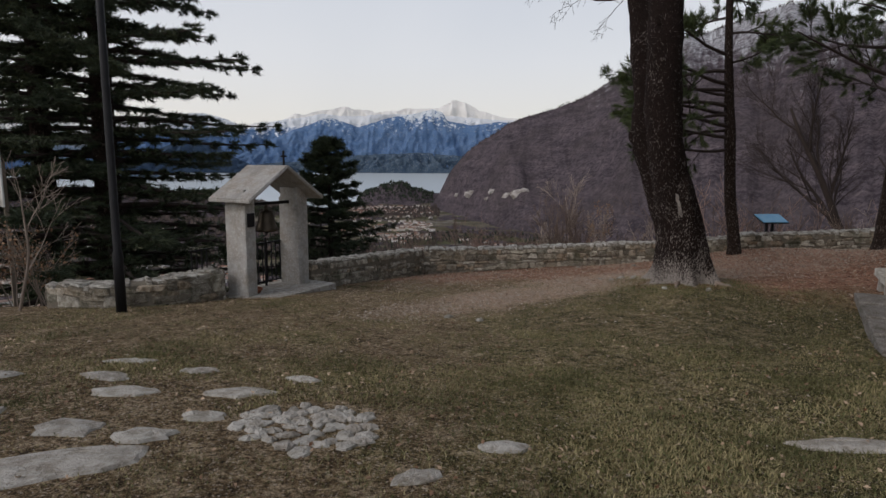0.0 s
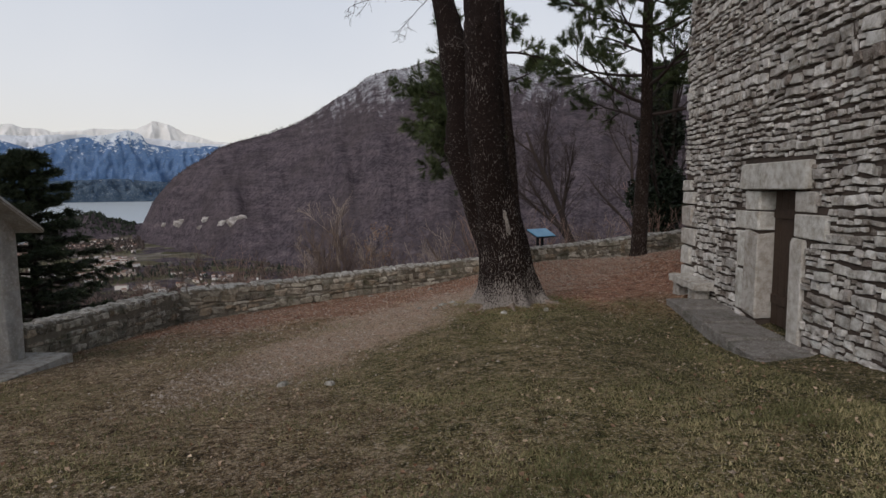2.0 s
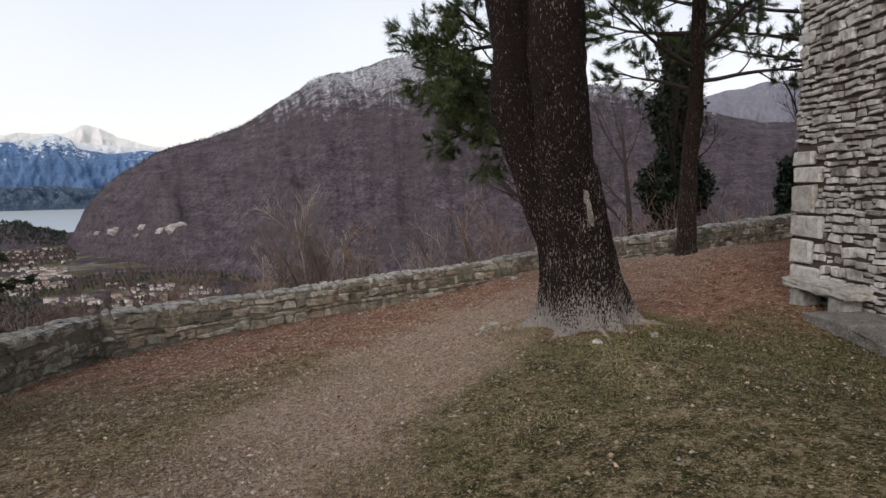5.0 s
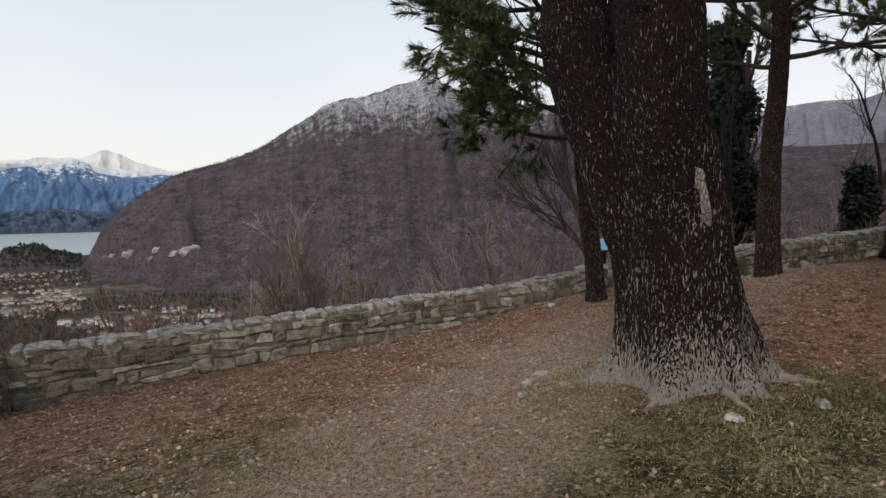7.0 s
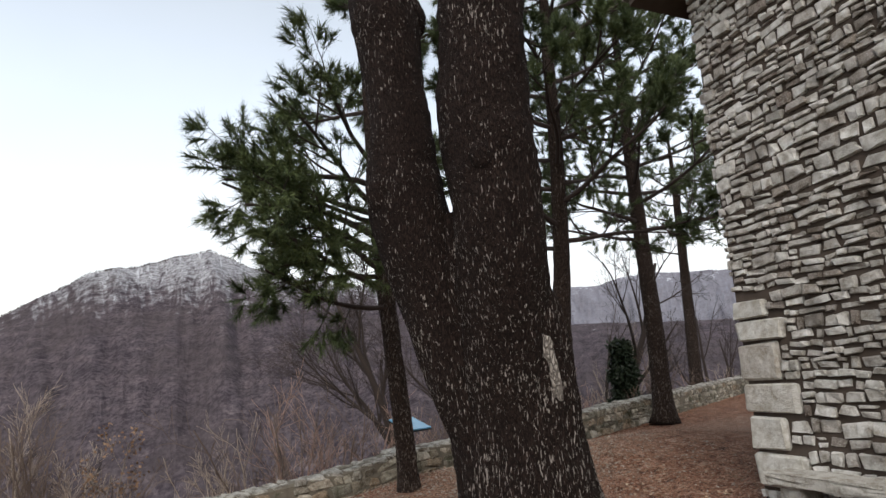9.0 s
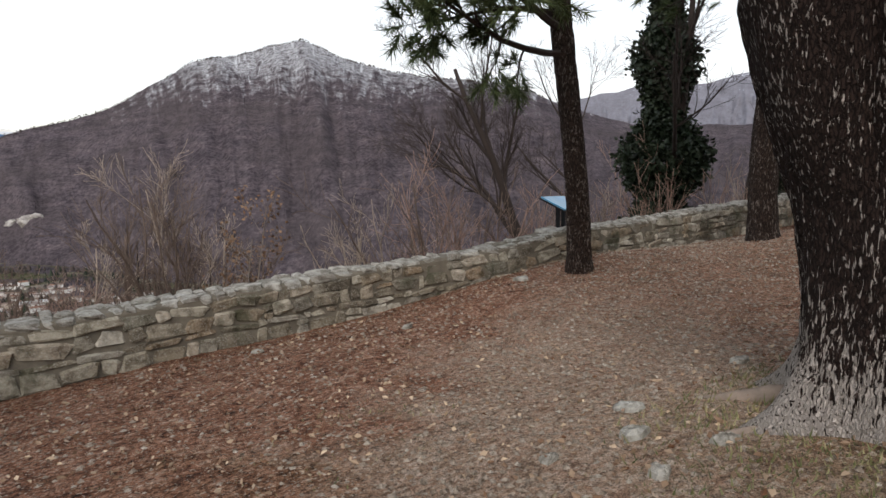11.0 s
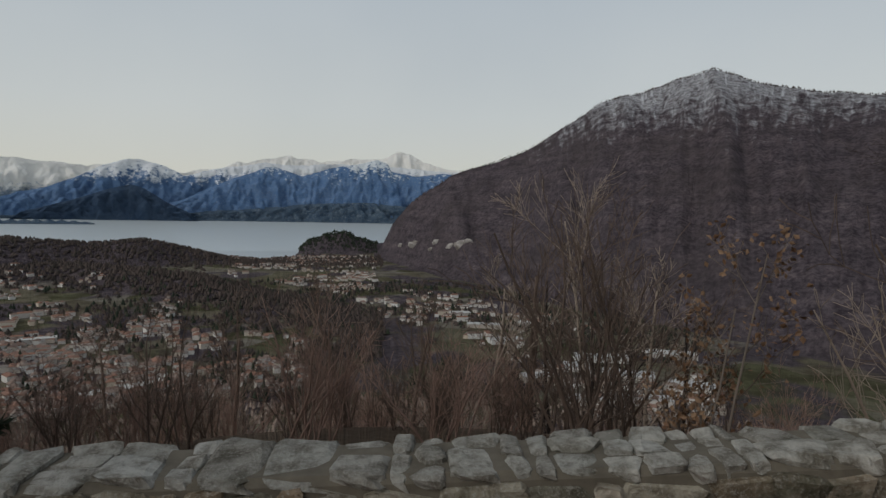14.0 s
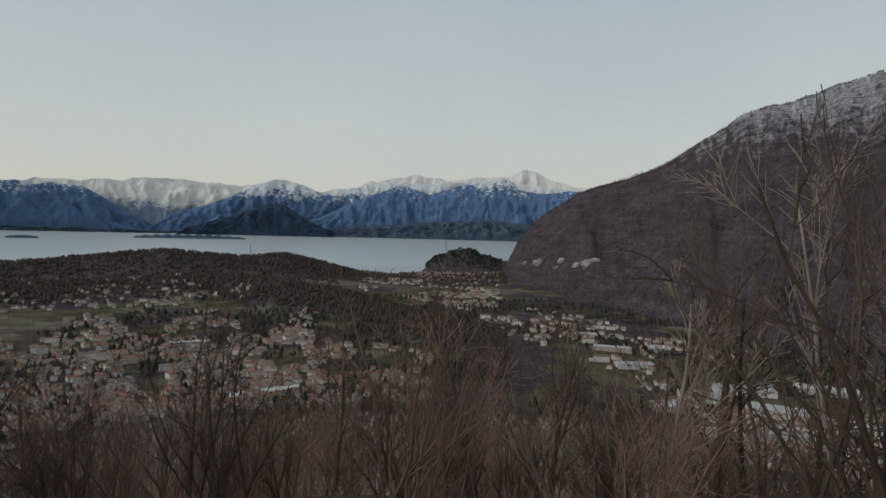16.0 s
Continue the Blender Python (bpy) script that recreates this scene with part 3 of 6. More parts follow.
def wall_poly(x0, x1, zlo, zhi_a, zhi_b, y0, y1):
    """A wall panel, its top edge running from zhi_a to zhi_b."""
    v = [(x0, y0, zlo), (x1, y0, zlo), (x1, y0, zhi_b), (x0, y0, zhi_a), (x0, y1, zlo), (x1, y1, zlo), (x1, y1, zhi_b), (x0, y1, zhi_a)]
    return np.array(v), [[0, 1, 2, 3], [5, 4, 7, 6], [4, 0, 3, 7], [1, 5, 6, 2], [3, 2, 6, 7], [4, 5, 1, 0]]


chapel = empty("chapel", CHAPEL, "small rubble-stone chapel with a wooden door and slab roof", "chapel")


def gable(x):
    return EAVE + RISE * (1 - abs(x - W_FRONT / 2) / (W_FRONT / 2))


def chapel_core():
    f = 0.04
    pieces = [wall_poly(0.03, D0 - 0.06, -0.6, EAVE, gable(D0 - 0.06), f, THICK), wall_poly(D0 - 0.06, D1 + 0.06, DH + 0.06, gable(D0), gable(D1), f, THICK),
              wall_poly(D1 + 0.06, W_FRONT / 2, -0.6, gable(D1), gable(W_FRONT / 2), f, THICK), wall_poly(W_FRONT / 2, W_FRONT, -0.6, gable(W_FRONT / 2), EAVE, f, THICK)]
    for v, fc in pieces:
        thing("front_wall", v, fc, mat_chapel_mortar, chapel)
    for nm, x0, x1 in (("side_wall", 0.0, THICK), ("side_wall", W_FRONT - THICK, W_FRONT)):
        v, fc = wall_poly(x0 + 0.03, x1, -0.6, EAVE, EAVE, THICK, W_DEPTH)
        thing(nm, v, fc, mat_chapel_mortar, chapel)
    v, fc = wall_poly(0.03, W_FRONT, -0.6, EAVE, EAVE, W_DEPTH, W_DEPTH + THICK)
    thing("back_wall", v, fc, mat_chapel_mortar, chapel)
    v, fc = wall_poly(THICK, W_FRONT - THICK, -0.3, -0.05, -0.05, THICK, W_DEPTH)
    thing("inner_floor", v, fc, mat_slab, chapel)


chapel_core()
# roof: two sloping slabs with an overhang
OVER, OUT = 0.35, 0.6
for side in (-1, 1):
    xe, xr = (-OVER, W_FRONT / 2) if side < 0 else (W_FRONT + OVER, W_FRONT / 2)
    ze, zr = gable(0) - RISE * OVER / (W_FRONT / 2), gable(W_FRONT / 2)
    v = [(xe, -OUT, ze), (xr, -OUT, zr), (xr, W_DEPTH + OUT, zr), (xe, W_DEPTH + OUT, ze)]
    v = np.array(v + [(x, y, z + 0.09) for x, y, z in v])
    thing("roof_boarding", v, [[0, 1, 2, 3], [4, 7, 6, 5], [0, 4, 5, 1], [1, 5, 6, 2], [2, 6, 7, 3], [3, 7, 4, 0]], mat_roof_under, chapel, "dark boarded underside of the roof")
    w = np.array([(x + (-0.06 if side < 0 else 0.06) * (1 if abs(x - W_FRONT / 2) > 1 else 0), y + (-0.06 if y < 0 else 0.06), z + 0.1) for x, y, z in v[:4]])
    w = np.concatenate([w, w + [0, 0, 0.16]])
    thing("roof_covering", w, [[0, 1, 2, 3], [4, 7, 6, 5], [0, 4, 5, 1], [1, 5, 6, 2], [2, 6, 7, 3], [3, 7, 4, 0]], mat_roof, chapel, "grey slab roof covering")



# ---- stones ----
def stone_mesh(name, mat, seed, bevel=0.15, jitter=0.07):
    """A unit block (1 wide, 1 deep, 1 high, centred) with worn edges."""
    bm = bmesh.new()
    bmesh.ops.create_cube(bm, size=1)
    rng = random.Random(seed)
    for v in bm.verts:
        v.co += Vector((rng.uniform(-1, 1), rng.uniform(-0.4, 0.4), rng.uniform(-1, 1))) * jitter * 2.0
    bmesh.ops.bevel(bm, geom=bm.edges[:], offset=bevel, segments=1, affect="EDGES")
    for v in bm.verts:
        v.co += Vector((rng.uniform(-1, 1), rng.uniform(-1, 1), rng.uniform(-1, 1))) * jitter
    me = bpy.data.meshes.new(name)
    bm.to_mesh(me)
    bm.free()
    me.materials.append(mat)
    return me


def arrays_of(me):
    v = np.array([tuple(q.co) for q in me.vertices])
    return v, [list(p.vertices) for p in me.polygons]


def courses(rng, u0, u1, lo, hi, h_range, w_range, gap, holes=(), v_start=None):
    """Lays rubble: (u, v, width, height) for stones between lo(u) and hi(u), leaving holes (u0, u1, v0, v1) free."""
    laid = []
    v = v_start if v_start is not None else min(lo(u0), lo(u1), lo((u0 + u1) / 2))
    top = max(hi(u0), hi(u1), hi((u0 + u1) / 2))
    while v < top:
        h = rng.uniform(*h_range)
        u = u0 + rng.uniform(-0.1, 0.0)
        while u < u1:
            w = rng.uniform(*w_range) * (0.7 if rng.random() < 0.25 else 1)
            a, b = max(u, u0), min(u + w, u1)
            u += w
            if b - a < 0.05:
                continue
            cu, cv = (a + b) / 2, v + h / 2 + rng.uniform(-0.015, 0.015)
            if cv + h * 0.4 < lo(cu) or cv + h * 0.35 > hi(cu):
                continue
            blocked = False
            for p, q, r, s in holes:
                if cv + h / 2 > r and cv - h / 2 < s and b > p and a < q:
                    if a < p - 0.06:
                        b = min(b, p)
                    elif b > q + 0.06:
                        a = max(a, q)
                    else:
                        blocked = True
            if blocked or b - a < 0.05:
                continue
            if h > h_range[0] * 1.45 and rng.random() < 0.28:
                k = rng.uniform(0.4, 0.6)
                laid.append(((a + b) / 2, cv - h / 2 + h * k / 2, b - a - gap, h * k - gap))
                laid.append(((a + b) / 2, cv - h / 2 + h * (1 + k) / 2, b - a - gap, h * (1 - k) - gap))
            else:
                laid.append(((a + b) / 2, cv, b - a - gap, h * rng.uniform(0.86, 1.0) - gap))
        v += h
    return laid


# chapel front: quoins, lintel, jambs, rubble
quoins = [(0.0, 0.62, 0.14, 0.36), (0.0, 0.46, 0.52, 0.34), (0.0, 0.66, 0.88, 0.33), (0.0, 0.5, 1.23, 0.4), (0.0, 0.62, 1.65, 0.24), (0.0, 0.44, 1.9, 0.2)]
q_meshes = [stone_mesh("quoin", mat_quoin, 70 + s, 0.07, 0.025) for s in range(4)]
for n, (x0, w, z, h) in enumerate(quoins):
    ob = new("quoin", q_meshes[n % 4])
    ob.parent = chapel
    ob.matrix_local = Matrix.LocRotScale((x0 + w / 2, 0.2, z + h / 2), None, (w, 0.46, h - 0.015))
big_blocks = [("lintel", 2.5, 4.32, 1.92, 2.3, -0.045), ("door_jamb", 2.66, 3.08, 0.1, 1.32, -0.02), ("door_jamb", 3.95, 4.24, -0.05, 1.3, -0.02), ("jamb_block", 2.3, 3.06, 1.34, 1.62, 0.0), ("jamb_block", 2.62, 3.06, 1.63, 1.91, 0.0),
              ("jamb_block", 3.97, 4.7, 1.32, 1.63, 0.0), ("jamb_block", 3.97, 4.45, 1.65, 1.91, 0.0), ("jamb_block", 2.38, 2.65, 0.12, 0.75, 0.0), ("jamb_block", 2.4, 2.65, 0.77, 1.32, 0.0)]
for n, (nm, a, b, z0, z1, y) in enumerate(big_blocks):
    me = stone_mesh(nm, mat_quoin, 90 + n, 0.04, 0.012)
    ob = new(nm, me)
    ob.parent = chapel
    ob.matrix_local = Matrix.LocRotScale(((a + b) / 2, y + 0.25, (z0 + z1) / 2), None, (b - a - 0.012, 0.5, z1 - z0 - 0.012))
    if nm == "lintel":
        ob["label"] = "long pale stone lintel over the door"
rng = random.Random(11)
front = courses(rng, 0.0, W_FRONT, lambda u: -0.35, gable, (0.075, 0.17), (0.09, 0.29), 0.026,
                [(x0, x0 + w, z, z + h) for x0, w, z, h in quoins] + [(a, b, z0, z1) for _, a, b, z0, z1, _ in big_blocks] + [(D0, D1, -0.5, DH)])
front = [(u, v + 0.035 * float(fbm(u, v, 0.9, 3, 8)), w, h) for u, v, w, h in front]
c_meshes = [stone_mesh("chapel_stone", mat_chapel_stone, s, 0.08, 0.075) for s in range(12)]
c_arrays = [arrays_of(m) for m in c_meshes]
front.sort(key=lambda s: abs(s[0] - 2.6) * 0.8 + abs(s[1] - 1.5))
rest = []
for n, (u, v, w, h) in enumerate(front):
    k, depth, y = rng.randrange(12), rng.uniform(0.14, 0.2), rng.uniform(-0.012, 0.022)
    flip = rng.choice((-1, 1))
    if n < 300:
        ob = new("chapel_stone", c_meshes[k])
        ob.parent = chapel
        ob.matrix_local = Matrix.LocRotScale((u, y + depth / 2, v), Euler((0, radians(rng.uniform(-7, 7)), math.pi if flip < 0 else 0)), (w, depth, h))
    else:
        V, f = c_arrays[k]
        t = radians(rng.uniform(-7, 7))
        P = V * [flip * w, flip * depth, h]
        P = np.stack([P[:, 0] * math.cos(t) + P[:, 2] * math.sin(t), P[:, 1], -P[:, 0] * math.sin(t) + P[:, 2] * math.cos(t)], -1) + [u, y + depth / 2, v]
        rest.append((P, f))
v, f = joined(rest)
thing("rubble", v, f, mat_chapel_rest, chapel, kind="stuff", label="irregular grey rubble stones bedded in dark mortar")

# door: plank leaf with a handle, set back in the opening
door = empty("door_leaf", CHAPEL @ Matrix.Translation((D0, 0.24, 0.03)), "closed dark brown plank door set deep in stone", "door")
for n in range(5):
    w = (D1 - D0) / 5
    part("plank", block((w - 0.008, 0.05, DH - 0.04), (w * (n + 0.5), 0, 0), 0.006), mat_wood_dark, door)
for z in (0.3, 1.5):
    part("crossbar", block((D1 - D0 - 0.06, 0.03, 0.13), ((D1 - D0) / 2, -0.038, z), 0.006), mat_wood_dark, door)
part("door_handle", block((0.03, 0.06, 0.14), (0.72, -0.05, 0.95), 0.01), mat_iron, door, "dark iron handle")

# doorstep paving and bench
paving = empty("doorstep_paving", CHAPEL, "worn grey stone slabs along the chapel front", "paving")
edges = [1.45, 2.25, 3.1, 3.95, 4.75, 5.5]
for n in range(5):
    a, b = edges[n], edges[n + 1]
    part("slab", block((b - a - 0.015, 0.76, 0.24), ((a + b) / 2, -0.36, -0.19 - 0.03 * (n - 1)), 0.02, 0.008, 3, n), mat_doorstep, paving)
bench = empty("stone_bench", CHAPEL, "low weathered stone bench against the chapel wall", "bench")
part("seat", block((1.25, 0.36, 0.13), (1.05, -0.2, 0.24), 0.03, 0.012, 4, 4), mat_slab, bench)
for x in (0.66, 1.42):
    part("support", block((0.24, 0.28, 0.42), (x, -0.19, -0.17), 0.03, 0.015, 2, int(x * 10)), mat_slab, bench)

# ---- parapet walls ----
m_w = [stone_mesh("parapet_stone", mat_wall_stone, 200 + s, 0.13, 0.09) for s in range(12)]
a_w = [arrays_of(m) for m in m_w]
m_c = [stone_mesh("coping_stone", mat_cap, 240 + s, 0.16, 0.1) for s in range(8)]
a_c = [arrays_of(m) for m in m_c]


def along(line):
    p = np.array(line, float)
    d = np.r_[0, np.cumsum(np.linalg.norm(np.diff(p[:, :2], axis=0), axis=1))]

    def at(s):
        q = np.array([np.interp(s, d, p[:, k]) for k in range(3)])
        e = np.array([np.interp(s + 0.25, d, p[:, k]) - np.interp(s - 0.25, d, p[:, k]) for k in range(2)])
        return q, e / np.linalg.norm(e)

    return at, d[-1]


def parapet(name, label, line, thick, singles, seed, base_drop=0.12, big=1.0):
    """A dry-looking rubble wall along a line of (x, y, top), its yard face on the line, the rest behind it."""
    at, length = along(line)
    rng = random.Random(seed)
    wall = empty(name, Matrix(), label, "wall", kind="structure")
    lo, hi = (lambda s: gz(*at(s)[0][:2]) - base_drop), (lambda s: at(s)[0][2] - 0.02)
    # core
    ss = np.arange(0, length + 0.2, 0.25).clip(0, length)
    ring = []
    for s in ss:
        (x, y, top), (ex, ey) = at(s)
        nx, ny = -ey, ex
        b = min(lo(s), gz(x, y) - 0.4) - 0.9
        for off, z in ((0.008, b), (0.008, top - 0.05), (0.05, top - 0.018), (thick - 0.05, top - 0.018), (thick - 0.012, top - 0.05), (thick - 0.012, b)):
            ring.append((x + nx * off, y + ny * off, z))
    m = len(ss)
    f = [[6 * k + q, 6 * (k + 1) + q, 6 * (k + 1) + (q + 1) % 6, 6 * k + (q + 1) % 6] for k in range(m - 1) for q in range(6)] + [list(range(6))[::-1], [6 * m - 6 + q for q in range(6)]]
    thing("wall_core", ring, f, mat_mortar, wall, "grey-brown mortar core")
    rest, rest_cap, count = [], [], 0
    # stones laid parallel to the sloping top
    flat = courses(rng, 0, length, lambda s: lo(s) - at(s)[0][2], lambda s: -0.17, (0.07 * big, 0.2 * big), (0.09 * big, 0.46 * big), 0.012, v_start=-1.05)
    flat += courses(rng, 0, length, lambda s: -0.4, lambda s: -0.06, (0.13, 0.13), (0.12 * big, 0.42 * big), 0.006, v_start=-0.19)
    for face in (0, 1):
        for u, v, w, h in (flat if face == 0 else [q for q in flat if q[1] > -0.45 and rng.random() < 0.9]):
            (x, y, top), (ex, ey) = at(u)
            nx, ny = -ey, ex
            k, depth, y_off = rng.randrange(12), rng.uniform(0.12, 0.18), rng.uniform(-0.034, 0.0)
            off = y_off + depth / 2 if face == 0 else thick - y_off - depth / 2
            c = (x + nx * off, y + ny * off, top + v)
            t = math.atan2(ey, ex) + (0 if face == 0 else math.pi) + radians(rng.uniform(-3, 3))
            tilt = math.atan2(at(u + 0.3)[0][2] - at(u - 0.3)[0][2], 0.6) * (1 if face == 0 else -1)
            M = Matrix.LocRotScale(c, Euler((0, -tilt + radians(rng.uniform(-8, 8)), t), "XYZ"), (w, depth, h))
            if face == 0 and singles[0] < u < singles[1] and count < 290:
                ob = new("parapet_stone", m_w[k])
                ob.parent = wall
                ob.matrix_world = M
                count += 1
            else:
                V, g = a_w[k]
                A = np.array(M)
                rest.append((V @ A[:3, :3].T + A[:3, 3], g))
    # coping: flat uneven stones across the top
    s = 0.0
    caps = 0
    while s < length:
        w = rng.uniform(0.1, 0.34)
        b = min(s + w, length)
        if b - s < 0.1:
            break
        cuts = [(0, 1)] if rng.random() < 0.12 else [(0, 0.5 + rng.uniform(-0.12, 0.12))]
        if cuts[0][1] < 1:
            first = cuts[0][1]
            cuts = [(0, first), (first, 1)] if rng.random() < 0.5 else [(0, first * 0.72), (first * 0.72, 0.5 + first * 0.36), (0.5 + first * 0.36, 1)]
        for c0, c1 in cuts:
            (x, y, top), (ex, ey) = at((s + b) / 2)
            nx, ny = -ey, ex
            off = thick * (c0 + c1) / 2 + rng.uniform(-0.02, 0.02)
            h = rng.uniform(0.06, 0.1)
            tilt = math.atan2(at(s + 0.3)[0][2] - at(s - 0.3)[0][2], 0.6)
            k = rng.randrange(8)
            M = Matrix.LocRotScale((x + nx * off, y + ny * off, top - h / 2 + rng.uniform(-0.02, 0.022)), Euler((radians(rng.uniform(-7, 7)), -tilt + radians(rng.uniform(-3, 3)), math.atan2(ey, ex) + radians(rng.uniform(-6, 6)))),
                                   (b - s - 0.02, thick * (c1 - c0) - 0.01, h))
            if singles[0] < s < singles[1] and caps < 290:
                ob = new("coping_stone", m_c[k])
                ob.parent = wall
                ob.matrix_world = M
                caps += 1
            else:
                V, g = a_c[k]
                A = np.array(M)
                rest_cap.append((V @ A[:3, :3].T + A[:3, 3], g))
        s = b
    if rest:
        v, f = joined(rest)
        thing("rubble", v, f, mat_wall_rest, wall, kind="stuff", label="rough grey and brown rubble stones")
    if rest_cap:
        v, f = joined(rest_cap)
        thing("coping", v, f, mat_cap_rest, wall, kind="stuff", label="flat pale coping stones")
    return wall


parapet("wall_valley", "low rubble parapet with pale flat coping above the valley",
        [(-5.15, 5.35, -0.31), (-3.6, 5.47, -0.28), (-1.8, 5.5, -0.2), (0.1, 5.45, -0.07), (1.65, 5.38, 0.03), (2.9, 5.05, 0.18), (3.7, 4.95, 0.34), (5.0, 4.95, 0.38), (8, 4.95, 0.58), (13, 4.9, 0.86), (21, 5.2, 1.25)], 0.46, (0.0, 7.0), 21)
parapet("wall_bend", "low rubble parapet between the bell shrine and the corner", [(-6.98, 0.78, 0.0), (-6.2, 2.9, -0.16), (-5.15, 5.3, -0.31)], 0.44, (0, 9), 22)
parapet("wall_west", "low curved wall of large rough stones", [(-10.4, -2.55, 0.1), (-9.3, -2.6, 0.12), (-8.5, -2.1, 0.14), (-7.98, -1.15, 0.18)], 0.5, (0, 9), 23, big=1.5)

# ---- bell shrine ----
SH = Matrix.Translation((-7.45, -0.25, -0.42)) @ Matrix.Rotation(math.atan2(0.92, 0.4), 4, "Z")  # x along the wall, towards the corner; y away from the yard
shrine = empty("bell_shrine", SH, "small grey rendered bell shrine with gabled slab roof and bell", "shrine")
part("platform", block((1.95, 1.2, 0.16), (0.12, -0.12, -0.1), 0.015, 0.006, 3, 3), mat_slab, shrine, "worn stone platform")
for x, w in ((-0.7, 0.24), (0.7, 0.28)):
    part("pillar", block((w, 0.52, 1.8), (x, 0.05, 0.05), 0.02, 0.006, 4, int(w * 100)), mat_concrete, shrine, "weathered rendered pillar")
    part("pillar_top", block((w - 0.02, 0.46, 0.22), (x, 0.05, 1.82), 0.015), mat_concrete, shrine)


def roof_slab(side):
    hw, z0, z1, t = 0.99, 1.8, 2.42, 0.075
    v = [(0, -0.52, z1), (side * hw, -0.52, z0), (side * hw, 0.56, z0), (0, 0.56, z1)]
    v = np.array(v + [(x, y, z + t) for x, y, z in v])
    return v, [[0, 1, 2, 3], [7, 6, 5, 4], [0, 4, 5, 1], [1, 5, 6, 2], [2, 6, 7, 3], [3, 7, 4, 0]]


for side in (-1, 1):
    bm = bmesh.new()
    v, f = roof_slab(side)
    bv = [bm.verts.new(q) for q in v]
    for g in f:
        bm.faces.new([bv[q] for q in g])
    bmesh.ops.recalc_face_normals(bm, faces=bm.faces[:])
    bmesh.ops.bevel(bm, geom=bm.edges[:], offset=0.02, segments=2, affect="EDGES")
    part("roof_slab", bm, mat_concrete, shrine, "grey cement roof slab with lichen")
part("bell_beam", block((1.3, 0.06, 0.06), (0, 0.05, 1.72), 0.01), mat_iron, shrine)


def lathe(profile, n=20):
    v, f = [], []
    for r, z in profile:
        v += [(r * math.cos(2 * math.pi * k / n), r * math.sin(2 * math.pi * k / n), z) for k in range(n)]
    for a in range(len(profile) - 1):
        f += [[a * n + k, a * n + (k + 1) % n, (a + 1) * n + (k + 1) % n, (a + 1) * n + k] for k in range(n)]
    f += [list(range(n))[::-1], [(len(profile) - 1) * n + k for k in range(n)]]
    return np.array(v), f


bell = thing("bell", *lathe([(0.2, 0), (0.225, 0.0), (0.235, 0.03), (0.2, 0.09), (0.165, 0.2), (0.15, 0.32), (0.12, 0.38), (0.05, 0.41), (0.04, 0.48), (0.03, 0.52)]), mat_bronze, shrine, "dark bronze bell", smooth=True)
bell.location = (-0.05, 0.05, 1.21)
cl = thing("clapper", *lathe([(0.01, -0.06), (0.04, -0.04), (0.035, 0.0), (0.012, 0.03), (0.012, 0.2)], 10), mat_iron, bell, smooth=True)
cross_v, cross_f = joined([(np.array([tuple(q.co) for q in b.verts]), [[v.index for v in g.verts] for g in b.faces]) for b in (block((0.028, 0.028, 0.3), (0, -0.4, 2.46)), block((0.14, 0.028, 0.028), (0, -0.4, 2.64)))])
thing("cross", cross_v, cross_f, mat_iron, shrine, "small black iron cross")
gate = part("gate_rail", block((1.14, 0.03, 0.035), (0, 0.3, 0.92)), mat_iron, shrine, "black iron railing")
part("gate_rail", block((1.14, 0.03, 0.03), (0, 0.3, 0.14)), mat_iron, shrine)
for n in range(10):
    part("gate_bar", block((0.018, 0.018, 0.82), (-0.54 + n * 0.12, 0.3, 0.12)), mat_iron, shrine)
part("gate_post", block((0.035, 0.035, 0.98), (0.14, 0.3, 0.06)), mat_iron, shrine)
for n in range(4):
    part("side_bar", block((0.02, 0.02, 0.62), (-1.12 - n * 0.11, 0.5, 0.32)), mat_iron, shrine)
part("side_rail", block((0.5, 0.03, 0.03), (-1.26, 0.5, 0.93)), mat_iron, shrine)
part("plaque", block((0.17, 0.02, 0.25), (-0.7, -0.222, 1.36), 0.004), mat_iron, shrine, "small black plaque")
pot = empty("flower_pot", Matrix.Translation((-7.66, -0.72, gz(-7.66, -0.72) - 0.01)), "shallow terracotta flower pot on the grass", "flower pot")
thing("bowl", *lathe([(0.11, 0), (0.17, 0.13), (0.19, 0.14), (0.19, 0.17), (0.165, 0.17), (0.15, 0.12)]), mat_terracotta, pot, smooth=True)
thing("soil", *lathe([(0.15, 0.115), (0.15, 0.125), (0.02, 0.14)]), mat_mortar, pot)


